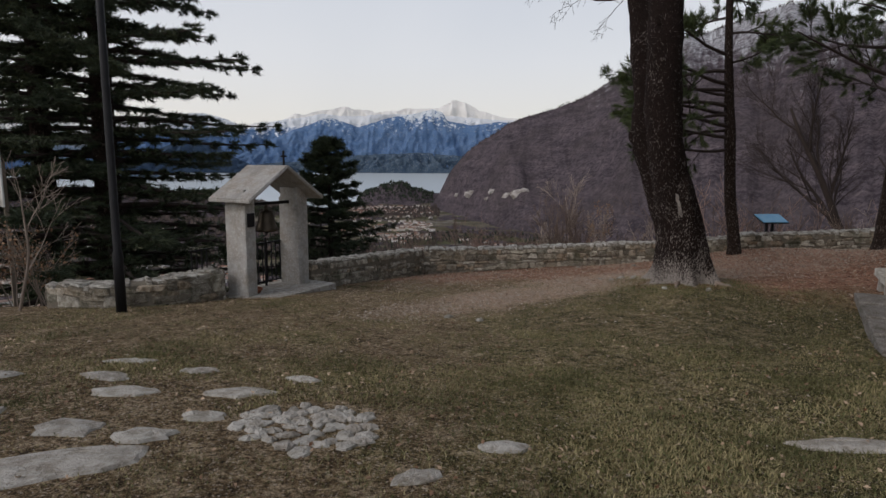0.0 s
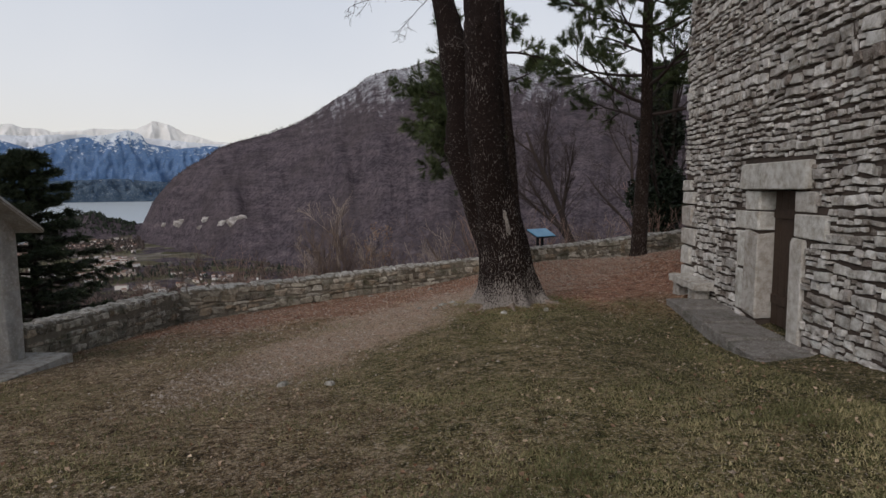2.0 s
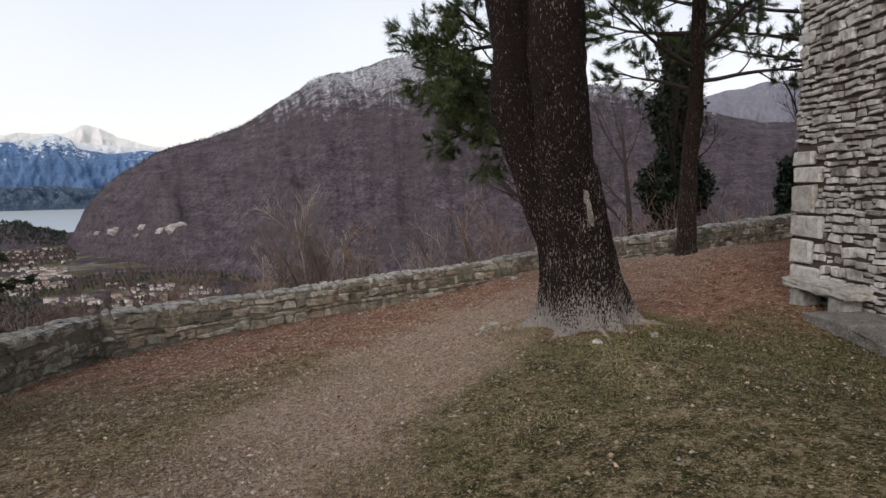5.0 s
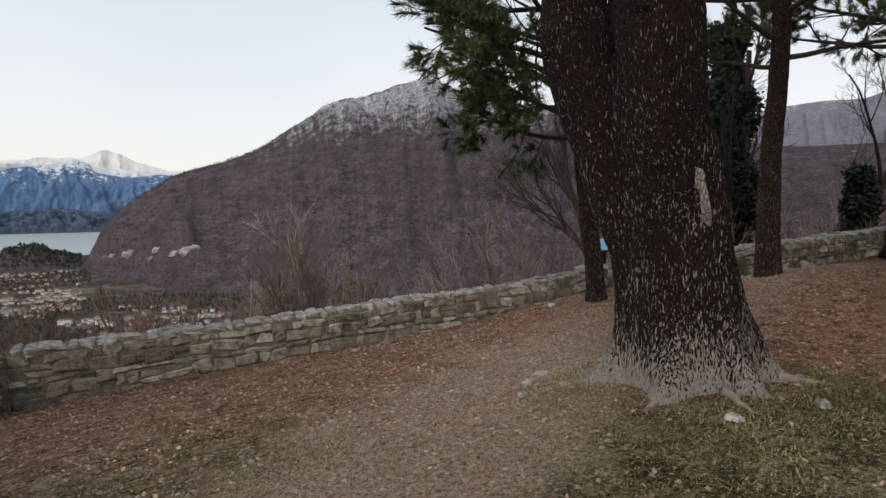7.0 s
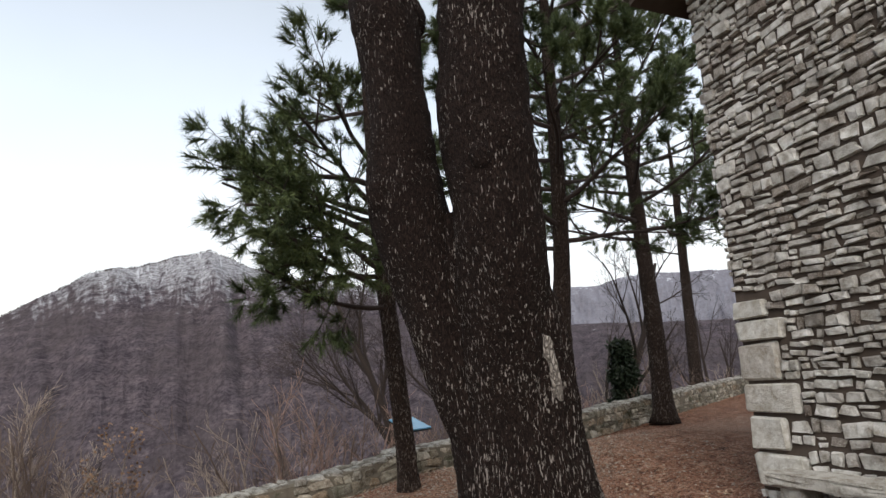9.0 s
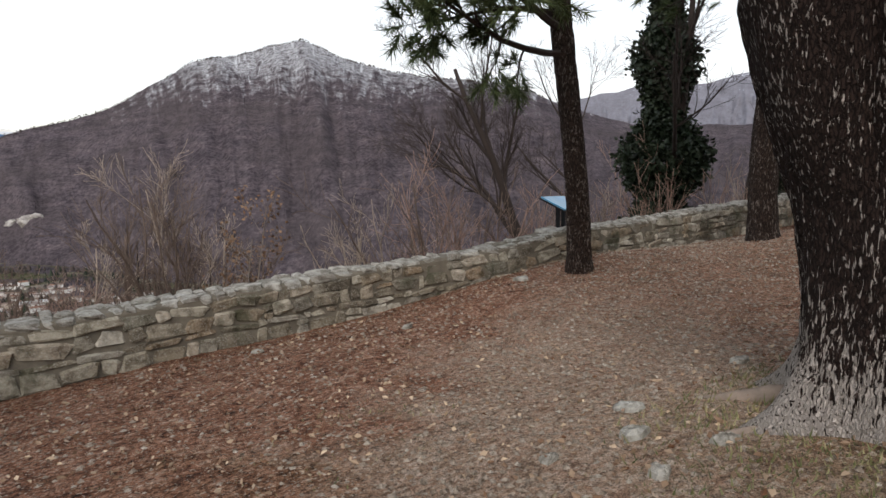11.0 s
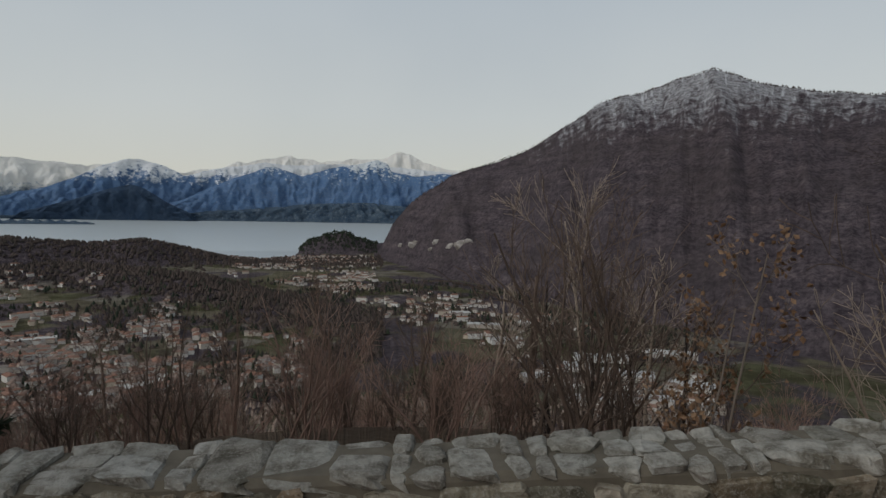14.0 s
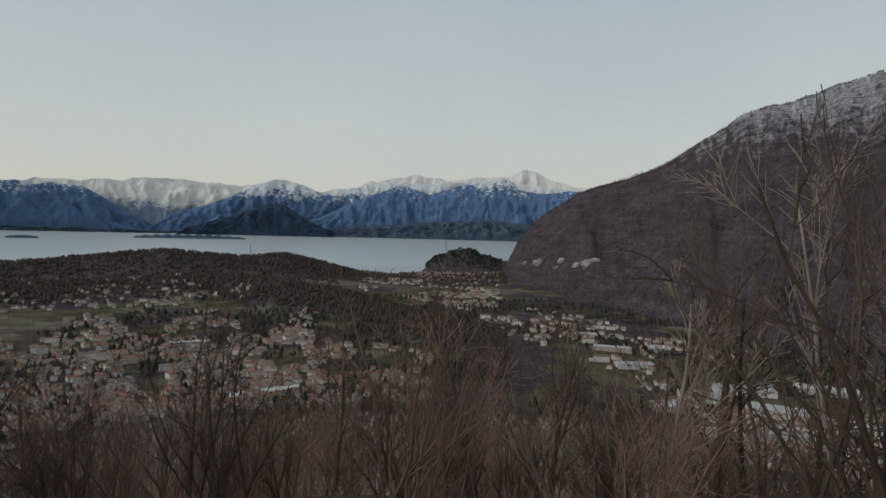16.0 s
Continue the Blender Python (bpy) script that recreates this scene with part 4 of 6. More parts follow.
# ---- plants: materials ----
def m_bark(name, dark, light, flake=(0.3, 0.27, 0.24), flakes=0.0, z0=0.0, z1=2.0, stretch=0.3, scale=22, foot=False):
    k = Nodes(name, 0.95, 0, 0.15)
    warp = k.n.new("ShaderNodeTexNoise")
    k.l.new(k.pos, warp.inputs["Vector"])
    warp.inputs["Scale"].default_value, warp.inputs["Detail"].default_value = scale * 0.5, 4.0
    v = k.scaled(k.mix(0.03, k.pos, warp.outputs["Color"], "ADD"), (1, 1, stretch))
    cell = k.cells(v, scale, "DISTANCE_TO_EDGE", "Distance")
    tone = k.cells(v, scale, "F1", "Color")
    crack = k.ramp(cell, [(0.0, 0.0), (0.2, 1.0)])
    fine = k.noise(v, scale * 4, 5, 0.7)
    c = k.mix(k.noise(k.pos, 3.0, 5), dark, light)
    c = k.mix(crack, tuple(q * 0.35 for q in dark), c)
    c = k.mix(k.math("MULTIPLY", fine, 0.5), c, tuple(q * 0.6 for q in dark))
    if flakes:
        height = k.ramp(k.math("MULTIPLY", k.math("SUBTRACT", k.axis(k.pos, "Z"), z0), 1.0 / (z1 - z0)), [(0.0, 1.0), (0.45, 0.7), (1.0, 0.0)])
        streaks = k.noise(k.scaled(k.pos, (1, 1, stretch)), scale * 1.05, 4, 0.6, 0.6)
        lean = k.math("ADD", k.math("MULTIPLY", height, 0.06), k.math("MULTIPLY", k.math("SUBTRACT", k.noise(k.pos, 2.6, 4, 0.6), 0.5), 0.26))
        if foot:
            lean = k.math("ADD", lean, k.ramp(k.axis(k.pos, "Z"), [(0.0, 0.2), (0.24, 0.07), (0.42, 0.02), (0.8, 0.0)]))
        pale = k.ramp(k.math("ADD", streaks, lean), [(0.63, 0.0), (0.67, 1.0)])
        c = k.mix(k.math("MULTIPLY", pale, flakes), c, k.mix(fine, tuple(q * 0.7 for q in flake), tuple(min(1, q * 1.35) for q in flake)))
    return k.done(c, k.math("ADD", k.math("MULTIPLY", crack, 0.8), k.math("MULTIPLY", fine, 0.3)), 0.03, 0.9)


mat_big_bark = m_bark("big_tree_bark", (0.024, 0.0145, 0.012), (0.056, 0.036, 0.03), (0.46, 0.41, 0.37), 0.92, 0.0, 2.3, 0.2, 76, True)
mat_pine_bark = m_bark("pine_bark", (0.034, 0.023, 0.019), (0.08, 0.054, 0.042), (0.24, 0.2, 0.175), 0.6, -0.5, 6, 0.35, 40)
mat_twig = m_plain("bare_twigs", (0.042, 0.031, 0.027), 0.9, 0, 0.35, 3)
mat_twig_red = m_plain("reddish_twigs", (0.17, 0.105, 0.085), 0.9, 0, 0.35, 3)
mat_twig_pale = m_plain("pale_bark", (0.22, 0.18, 0.15), 0.9, 0, 0.35, 3)
mat_shrub = m_plain("shrub_twigs", (0.15, 0.108, 0.086), 0.9, 0, 0.45, 3)
mat_shrub_red = m_plain("reddish_shrub_twigs", (0.31, 0.205, 0.165), 0.9, 0, 0.45, 3)
mat_shrub_pale = m_plain("pale_shrub_twigs", (0.36, 0.29, 0.235), 0.9, 0, 0.45, 3)
mat_root_wood = m_plain("bare_root_wood", (0.24, 0.19, 0.155), 0.95, 0, 0.6, 14)
mat_bare_wood = m_bark("bare_pale_wood", (0.42, 0.37, 0.33), (0.6, 0.54, 0.49), stretch=0.3, scale=45)


def m_leaf(name, a, b, rough=0.6):
    k = Nodes(name, rough, 0, 0.25)
    c = k.mix(k.island(), a, b)
    c = k.mix(k.ramp(k.noise(k.pos, 1.1, 5), [(0.42, 0.0), (0.62, 0.7)]), c, tuple(q * 0.7 for q in a))
    return k.done(c)


mat_pine_leaf = m_leaf("pine_needles", (0.045, 0.068, 0.028), (0.125, 0.155, 0.058))
mat_cedar_leaf = m_leaf("cedar_needles", (0.028, 0.044, 0.027), (0.085, 0.1, 0.046))
mat_ivy_leaf = m_leaf("ivy_leaves", (0.014, 0.024, 0.012), (0.05, 0.065, 0.04), 0.4)
mat_dead_leaf = m_leaf("dead_leaves", (0.19, 0.1, 0.055), (0.38, 0.25, 0.155))
mat_litter = m_leaf("leaf_litter", (0.14, 0.065, 0.032), (0.62, 0.48, 0.34))
mat_grass_blade = m_leaf("grass_blades", (0.07, 0.083, 0.026), (0.42, 0.35, 0.19), 0.7)


# ---- plants: shapes ----
def limb(rng, start, way, length, radius, out, depth, ratio=0.62, kids=5, spread=45, lift=0.15, wander=0.16, taper=0.35, first=0.25, seg=None):
    """Grows one limb and its side shoots; out takes (points, radii, depth)."""
    n = max(4, min(10, int(length / (seg or max(0.12, length / 7))) + 1))
    p, d = Vector(start), Vector(way).normalized()
    pts, rad = [tuple(p)], [radius]
    ways = [d.copy()]
    for k in range(1, n):
        d = (d + Vector((rng.uniform(-1, 1), rng.uniform(-1, 1), rng.uniform(-1, 1))) * wander + Vector((0, 0, lift * 0.3))).normalized()
        p = p + d * (length / (n - 1))
        pts.append(tuple(p))
        rad.append(radius * (1 - (1 - taper) * k / (n - 1)))
        ways.append(d.copy())
    out.append((pts, rad, depth))
    if depth <= 0:
        return
    for k in range(kids):
        t = first + (1 - first) * (k + rng.random()) / kids
        q = min(n - 1, int(t * (n - 1)))
        axis = ways[q].cross(Vector((rng.uniform(-1, 1), rng.uniform(-1, 1), rng.uniform(-1, 1)))).normalized()
        turn = Matrix.Rotation(radians(rng.uniform(spread * 0.6, spread * 1.3)), 3, axis)
        side = (turn @ ways[q] + Vector((0, 0, lift))).normalized()
        limb(rng, pts[q], side, length * ratio * rng.uniform(0.7, 1.15) * (1.15 - 0.5 * t), rad[q] * rng.uniform(0.45, 0.65), out, depth - 1, ratio, kids, spread, lift, wander * 1.15, taper, first, seg)


def tubes(limbs, thick=6, thin=3, least=0.0025):
    return joined([tube(p, [max(x, least) for x in r], thick if r[0] > 0.03 else (4 if r[0] > 0.012 else thin), cap=r[0] > 0.03) for p, r, _ in limbs])


def needles(rng, centres, ways, count, length, width, spread=1.0):
    """Fans of thin pointed blades round each centre."""
    c = np.repeat(np.asarray(centres, float), count, axis=0)
    w = np.repeat(np.asarray(ways, float), count, axis=0)
    g = np.random.default_rng(rng.randrange(1 << 30))
    d = w + spread * g.normal(0, 0.6, c.shape)
    d /= np.linalg.norm(d, axis=1)[:, None] + 1e-9
    ln = length * g.uniform(0.6, 1.15, len(c))[:, None]
    side = np.cross(d, g.normal(0, 1, c.shape))
    side /= np.linalg.norm(side, axis=1)[:, None] + 1e-9
    start = c + w * g.uniform(-0.5, 0.5, (len(c), 1)) * length
    v = np.stack([start - side * width, start + side * width, start + d * ln], 1).reshape(-1, 3)
    return v, np.arange(len(v)).reshape(-1, 3)


def leaves(rng, centres, size, jitter, count):
    """Small folded leaves scattered round the given places."""
    g = np.random.default_rng(rng.randrange(1 << 30))
    c = np.repeat(np.asarray(centres, float), count, axis=0) + g.normal(0, jitter, (len(centres) * count, 3))
    d = g.normal(0, 1, c.shape)
    d /= np.linalg.norm(d, axis=1)[:, None]
    s = np.cross(d, g.normal(0, 1, c.shape))
    s /= np.linalg.norm(s, axis=1)[:, None]
    up = np.cross(d, s)
    ln = size * g.uniform(0.6, 1.3, (len(c), 1))
    v = np.stack([c, c + d * ln * 0.5 + s * ln * 0.32 + up * ln * 0.1, c + d * ln, c + d * ln * 0.5 - s * ln * 0.32 + up * ln * 0.1], 1).reshape(-1, 3)
    return v, np.arange(len(v)).reshape(-1, 4)


# ---- the big tree ----
TC = [(-0.4, 0.45, -0.16), (0.0, 0.445, -0.15), (0.3, 0.44, -0.1), (0.6, 0.425, -0.045), (0.9, 0.39, 0.0), (1.2, 0.34, 0.04), (1.5, 0.265, 0.07), (1.8, 0.19, 0.09), (2.1, 0.11, 0.1), (2.5, 0.0, 0.1)]
AX = np.array([-0.1, 0.995])


def trunk_r(theta, z):
    """Radius of the lower stem at an angle from the axis that joins the two stems."""
    a = np.interp(z, [-0.4, 0.0, 0.3, 0.6, 0.9, 1.2, 1.5, 1.8, 2.1, 2.5], [0.56, 0.5, 0.485, 0.475, 0.48, 0.52, 0.565, 0.6, 0.52, 0.25])
    b = np.interp(z, [-0.4, 0.0, 0.3, 0.6, 0.9, 1.2, 1.5, 1.8, 2.1, 2.5], [0.6, 0.53, 0.49, 0.45, 0.415, 0.365, 0.33, 0.32, 0.28, 0.16])
    r = 1 / np.sqrt((np.cos(theta) / a) ** 2 + (np.sin(theta) / b) ** 2)
    lobes = 0.5 + 0.5 * np.cos(6 * theta + 1.1 + 0.6 * np.sin(2 * theta))
    return r * (1 + 0.62 * lobes ** 2.6 * np.exp(-np.maximum(z + 0.1, 0) / 0.24) + 0.03 * lobes)


def stem_surface(theta, z, bump=True):
    cx, cy = np.interp(z, [q[0] for q in TC], [q[1] for q in TC]), np.interp(z, [q[0] for q in TC], [q[2] for q in TC])
    r = trunk_r(theta, z)
    if bump:
        r = r + 0.016 * fbm(theta * 9, z * 5, 1.0, 3, 31) + 0.011 * np.abs(fbm(theta * 22, z * 7, 1.0, 2, 17)) + 0.03 * fbm(theta * 2.2, z * 1.6, 1.0, 2, 3)
    ca, sa = np.cos(theta), np.sin(theta)
    return np.stack([cx + r * (ca * AX[0] - sa * AX[1]), cy + r * (ca * AX[1] + sa * AX[0]), z], -1)


big_tree = empty("old_tree", Matrix(), "old forked tree with dark flaking bark and pale roots", "tree")
na, nz = 180, 130
th, tz = np.meshgrid(np.linspace(0, 2 * math.pi, na, endpoint=False), np.linspace(-0.4, 2.5, nz), indexing="xy")
v = stem_surface(th, tz).reshape(-1, 3)
i, j = np.meshgrid(np.arange(nz - 1), np.arange(na), indexing="ij")
f = np.stack([i * na + j, i * na + (j + 1) % na, (i + 1) * na + (j + 1) % na, (i + 1) * na + j], -1).reshape(-1, 4).tolist()
f.append([(nz - 1) * na + q for q in range(na)])
thing("trunk", v, f, mat_big_bark, big_tree, "thick trunk with pale flakes on its lower bark", smooth=True)


def stem(name, rows, seed, label):
    p = np.array(rows, float)
    s = np.linspace(0, len(p) - 1, 90)
    pts = np.stack([np.interp(s, np.arange(len(p)), p[:, k]) for k in range(3)], -1)
    for _ in range(6):
        pts[1:-1] = (pts[:-2] + pts[1:-1] * 2 + pts[2:]) / 4
    rad = np.interp(s, np.arange(len(p)), p[:, 3])
    v, f = tube(pts, rad, 72)
    ang, hh = np.tile(np.arange(72) * 2 * math.pi / 72, 90), np.repeat(s, 72)
    c = np.repeat(pts, 72, axis=0)
    out = v - c
    k = 1 + (0.035 * fbm(ang * 6, hh * 6, 1.0, 3, seed) + 0.03 * np.abs(fbm(ang * 14, hh * 9, 1.0, 2, seed + 1)) + 0.06 * fbm(ang * 1.6, hh * 2.2, 1.0, 2, seed + 2))[:, None]
    thing(name, c + out * k, f, mat_big_bark, big_tree, label, smooth=True)


stem("side_stem", [(0.25, 0.02, 0.5, 0.15), (0.1, 0.22, 1.35, 0.25), (-0.06, 0.37, 2.1, 0.285), (-0.22, 0.4, 2.6, 0.29), (-0.25, 0.42, 2.9, 0.27), (-0.26, 0.39, 3.2, 0.232), (-0.27, 0.44, 3.5, 0.222), (-0.29, 0.47, 3.8, 0.236), (-0.3, 0.5, 4.1, 0.268), (-0.33, 0.53, 4.4, 0.255), (-0.37, 0.6, 4.7, 0.222), (-0.41, 0.66, 5.0, 0.2), (-0.47, 0.72, 5.3, 0.188), (-0.62, 0.92, 6.2, 0.17), (-0.8, 1.1, 7.4, 0.15), (-0.95, 1.3, 9.0, 0.11)], 41, "slimmer swollen side stem")
stem("main_stem", [(0.3, -0.05, 0.5, 0.2), (0.22, -0.1, 1.4, 0.31), (0.02, -0.27, 2.1, 0.31), (-0.08, -0.33, 2.6, 0.302), (-0.11, -0.31, 2.9, 0.315), (-0.13, -0.31, 3.2, 0.318), (-0.15, -0.34, 3.5, 0.306), (-0.17, -0.37, 3.8, 0.298), (-0.18, -0.38, 4.1, 0.292), (-0.18, -0.365, 4.4, 0.3), (-0.18, -0.34, 4.7, 0.288), (-0.18, -0.31, 5.0, 0.28), (-0.2, -0.3, 5.6, 0.27), (-0.2, -0.36, 7.0, 0.22), (-0.1, -0.4, 9.5, 0.15)], 47, "upright main stem")
# burls and a knot hole
for nm, c, r, lab in (("burl", (-0.4, 0.42, 2.68), 0.15, "pale swollen burl"), ("burl", (-0.16, 0.4, 4.22), 0.15, ""), ("knot", (-0.33, -0.44, 2.74), 0.085, "round knot scar"), ("knot", (-0.36, -0.58, 4.55), 0.08, "old branch scar")):
    bm = bmesh.new()
    bmesh.ops.create_icosphere(bm, subdivisions=3, radius=r)
    for q in bm.verts:
        q.co = Vector(q.co) * (1 + 0.16 * noise.noise(Vector(q.co) * 9)) * 1.0
        q.co = Vector((q.co.x, q.co.y, q.co.z * 1.3)) + Vector(c)
    part(nm, bm, mat_big_bark, big_tree, lab, True)
# bare pale patch on the bark
wx, wy = math.cos(radians(-99)), math.sin(radians(-99))
t0 = math.atan2(-wx * AX[1] + wy * AX[0], wx * AX[0] + wy * AX[1])
pt, pz = np.meshgrid(np.linspace(-1, 1, 14), np.linspace(-1, 1, 26), indexing="xy")
edge = 0.07 * np.sqrt(np.maximum(1 - 0.97 * pz ** 2, 0.02)) * (1 + 0.7 * fbm(pz * 6, np.sign(pt) * 3 + 2, 1.0, 3, 5))
v = stem_surface(t0 + pt * edge, 1.4 + pz * 0.24, False)
ctr = np.stack([np.interp(v[..., 2], [q[0] for q in TC], [q[1] for q in TC]), np.interp(v[..., 2], [q[0] for q in TC], [q[2] for q in TC]), v[..., 2]], -1)
out = v - ctr
out /= np.linalg.norm(out, axis=-1)[..., None]
v = v + out * (0.042 * (1 - np.maximum(np.abs(pt), np.abs(pz)) ** 4)[..., None] - 0.012)
i, j = np.meshgrid(np.arange(25), np.arange(13), indexing="ij")
thing("bare_patch", v.reshape(-1, 3), np.stack([i * 14 + j, i * 14 + j + 1, (i + 1) * 14 + j + 1, (i + 1) * 14 + j], -1).reshape(-1, 4), mat_bare_wood, big_tree, "pale patch where the bark is gone", smooth=True)
# worn roots
rng = random.Random(5)
for k in range(7):
    a = 2 * math.pi * (k + rng.uniform(-0.3, 0.3)) / 7
    ln = rng.uniform(0.2, 0.5)
    dx, dy = math.cos(a), math.sin(a)
    sx, sy = 0.45 + dx * 0.6, -0.14 + dy * 0.6
    pts = []
    for q in range(8):
        t = q / 7
        x, y = sx + dx * ln * t + rng.uniform(-0.02, 0.02), sy + dy * ln * t + rng.uniform(-0.03, 0.03)
        pts.append((x, y, gz(x, y) + 0.03 * (1 - t) ** 2 + 0.006 - 0.03 * t))
    rw = rng.uniform(0.035, 0.06)
    v, f = tube(pts, [rw * (1 - 0.75 * q / 7) for q in range(8)], 9, 0.22, seed=k)
    thing("root", v, f, mat_root_wood, big_tree, "worn pale root", smooth=True)
# high bare branches
rng = random.Random(8)
out = []
for base, way, ln, r in (((-0.5, 0.92, 5.9), (-0.8, 0.3, 0.35), 2.3, 0.03), ((-0.62, 1.06, 6.9), (-0.7, -0.3, 0.5), 2.6, 0.05), ((-0.75, 1.2, 8.0), (-0.6, 0.7, 0.6), 2.6, 0.05), ((-0.2, -0.35, 5.6), (-0.4, 0.6, 0.55), 1.9, 0.04),
                         ((-0.16, -0.47, 8.0), (0.7, -0.5, 0.5), 3, 0.06), ((-0.2, -0.45, 7.0), (0.3, 0.9, 0.4), 2.6, 0.05), ((-0.4, 0.8, 5.3), (-0.9, 0.5, 0.1), 2.0, 0.022), ((-0.1, -0.5, 9.4), (0, 0, 1), 3, 0.12), ((-0.85, 1.3, 8.9), (0, 0.2, 1), 3, 0.09)):
    limb(rng, base, way, ln, r, out, 3, 0.55, 5, 50, 0.0, 0.22)
thing("branchwork", *tubes(out), mat_twig, big_tree, "thin bare upper branches")


# ---- pines ----
def pine(name, label, rows, boughs, seed, tuft=0.17, per=46, leaf=None, flat=0.12):
    """rows: (x, y, z, radius) up the stem. boughs: (height, heading, length, rise) for each bough."""
    rng = random.Random(seed)
    tree = empty(name, Matrix(), label, "pine tree", "pines by the wall")
    p = np.array(rows, float)
    s = np.linspace(0, len(p) - 1, 60)
    pts = np.stack([np.interp(s, np.arange(len(p)), p[:, k]) for k in range(3)], -1)
    for _ in range(4):
        pts[1:-1] = (pts[:-2] + pts[1:-1] * 2 + pts[2:]) / 4
    rad = np.interp(s, np.arange(len(p)), p[:, 3])
    rad[:4] *= [1.5, 1.25, 1.1, 1.03]
    v, f = tube(pts, rad, 22, 0.05, seed=seed)
    thing("trunk", v, f, mat_pine_bark, tree, smooth=True)
    wood, tips, ways = [], [], []
    for height, head, length, rise in boughs:
        k = int(np.argmin(abs(pts[:, 2] - height)))
        limbs = []
        limb(rng, pts[k], (math.sin(radians(head)), math.cos(radians(head)), rise), length, 0.018 + 0.012 * length, limbs, 2, 0.42, 7, 40, flat, 0.13, 0.3, 0.35)
        wood += limbs
        for q, r, depth in limbs:
            if depth <= 1:
                a, b = np.array(q[-1]), np.array(q[-2])
                d = (a - b) / (np.linalg.norm(a - b) + 1e-9)
                tips.append(a)
                ways.append(d)
                if depth == 0:
                    tips.append((a + b) / 2)
                    ways.append(d)
    thing("boughwork", *tubes(wood), mat_twig, tree, "thin grey-brown boughs")
    thing("foliage", *needles(rng, tips, ways, per, tuft, 0.006), leaf or mat_pine_leaf, tree, "tufts of green needles")
    return tree


rng = random.Random(3)
pine("pine_tree", "slender pine leaning over the parapet, tufted boughs above the valley",
     [(2.93, 4.02, -0.35, 0.16), (2.84, 3.98, 0.5, 0.142), (2.72, 3.92, 1.0, 0.135), (2.67, 3.95, 1.5, 0.13), (2.66, 4.02, 2.0, 0.128), (2.66, 4.1, 2.5, 0.13), (2.65, 4.17, 3.0, 0.13), (2.6, 4.2, 3.5, 0.117), (2.55, 4.2, 4.2, 0.103), (2.47, 4.22, 5.2, 0.09), (2.4, 4.3, 8.0, 0.06), (2.4, 4.3, 9.6, 0.03)],
     [(2.8, 252, 2.6, 0.0), (3.1, 246, 2.9, 0.02), (3.4, 256, 2.8, 0.03), (3.6, 250, 3.1, 0.04), (3.9, 260, 2.7, 0.06), (4.1, 245, 2.8, 0.08), (4.4, 254, 2.7, 0.1), (4.7, 248, 2.3, 0.12), (3.0, 268, 2.0, -0.02), (3.4, 240, 2.4, 0.0), (2.5, 262, 2.2, -0.04), (3.8, 292, 1.9, 0.1),
      (4.6, 60, 1.4, 0.2), (5.2, 100, 1.4, 0.2), (5.6, 340, 1.6, 0.2), (6.2, 40, 1.5, 0.3), (6.4, 80, 1.6, 0.3), (6.6, 120, 1.6, 0.3), (7.2, 150, 1.5, 0.4), (7.4, 20, 1.4, 0.4), (8.3, 90, 1.1, 0.5), (8.4, 320, 1.1, 0.5), (9, 200, 0.9, 0.7)], 61, per=34, flat=0.02)
pine("pine_tree", "tall straight pine with a high open crown beside the wall",
     [(5.92, 3.24, 0.0, 0.2), (6.0, 3.32, 0.8, 0.195), (6.05, 3.35, 1.6, 0.18), (6.06, 3.32, 2.4, 0.165), (6.02, 3.2, 3.2, 0.152), (5.95, 3.1, 4.0, 0.142), (5.85, 3.0, 4.8, 0.134), (5.77, 2.92, 5.6, 0.126), (5.75, 2.9, 7.5, 0.1), (5.8, 2.9, 10, 0.07), (5.8, 2.9, 12, 0.03)],
     [(3.6 + 0.22 * k, (k * 137) % 360, 2.7 - 0.03 * k, 0.06 + 0.015 * k) for k in range(36)], 62, per=52)
pine("pine_tree", "dark pine with a dense umbrella crown near the chapel corner",
     [(11.7, 4.3, 0.2, 0.26), (11.75, 4.3, 2.5, 0.22), (11.6, 4.3, 5, 0.19), (11.5, 4.3, 8, 0.15), (11.5, 4.3, 11, 0.09), (11.5, 4.3, 13, 0.04)],
     [(5.0 + 0.2 * k, (k * 137) % 360, 3.6 - 0.05 * k, 0.08 + 0.015 * k) for k in range(40)], 63, per=60)
for n, (x, y) in enumerate(((21.5, 4.4), (26.5, 4.6), (24.0, 8.5))):
    pine("pine_tree", "bare-stemmed pine in the wood behind the chapel", [(x, y, float(gz(x, min(y, 5))) - 0.3, 0.3), (x + 0.2, y, 4, 0.24), (x + 0.5, y, 9, 0.17), (x + 0.5, y, 13, 0.05)], [(7.0 + 0.3 * k, (k * 137) % 360, 2.6, 0.15) for k in range(18)], 70 + n, per=26)


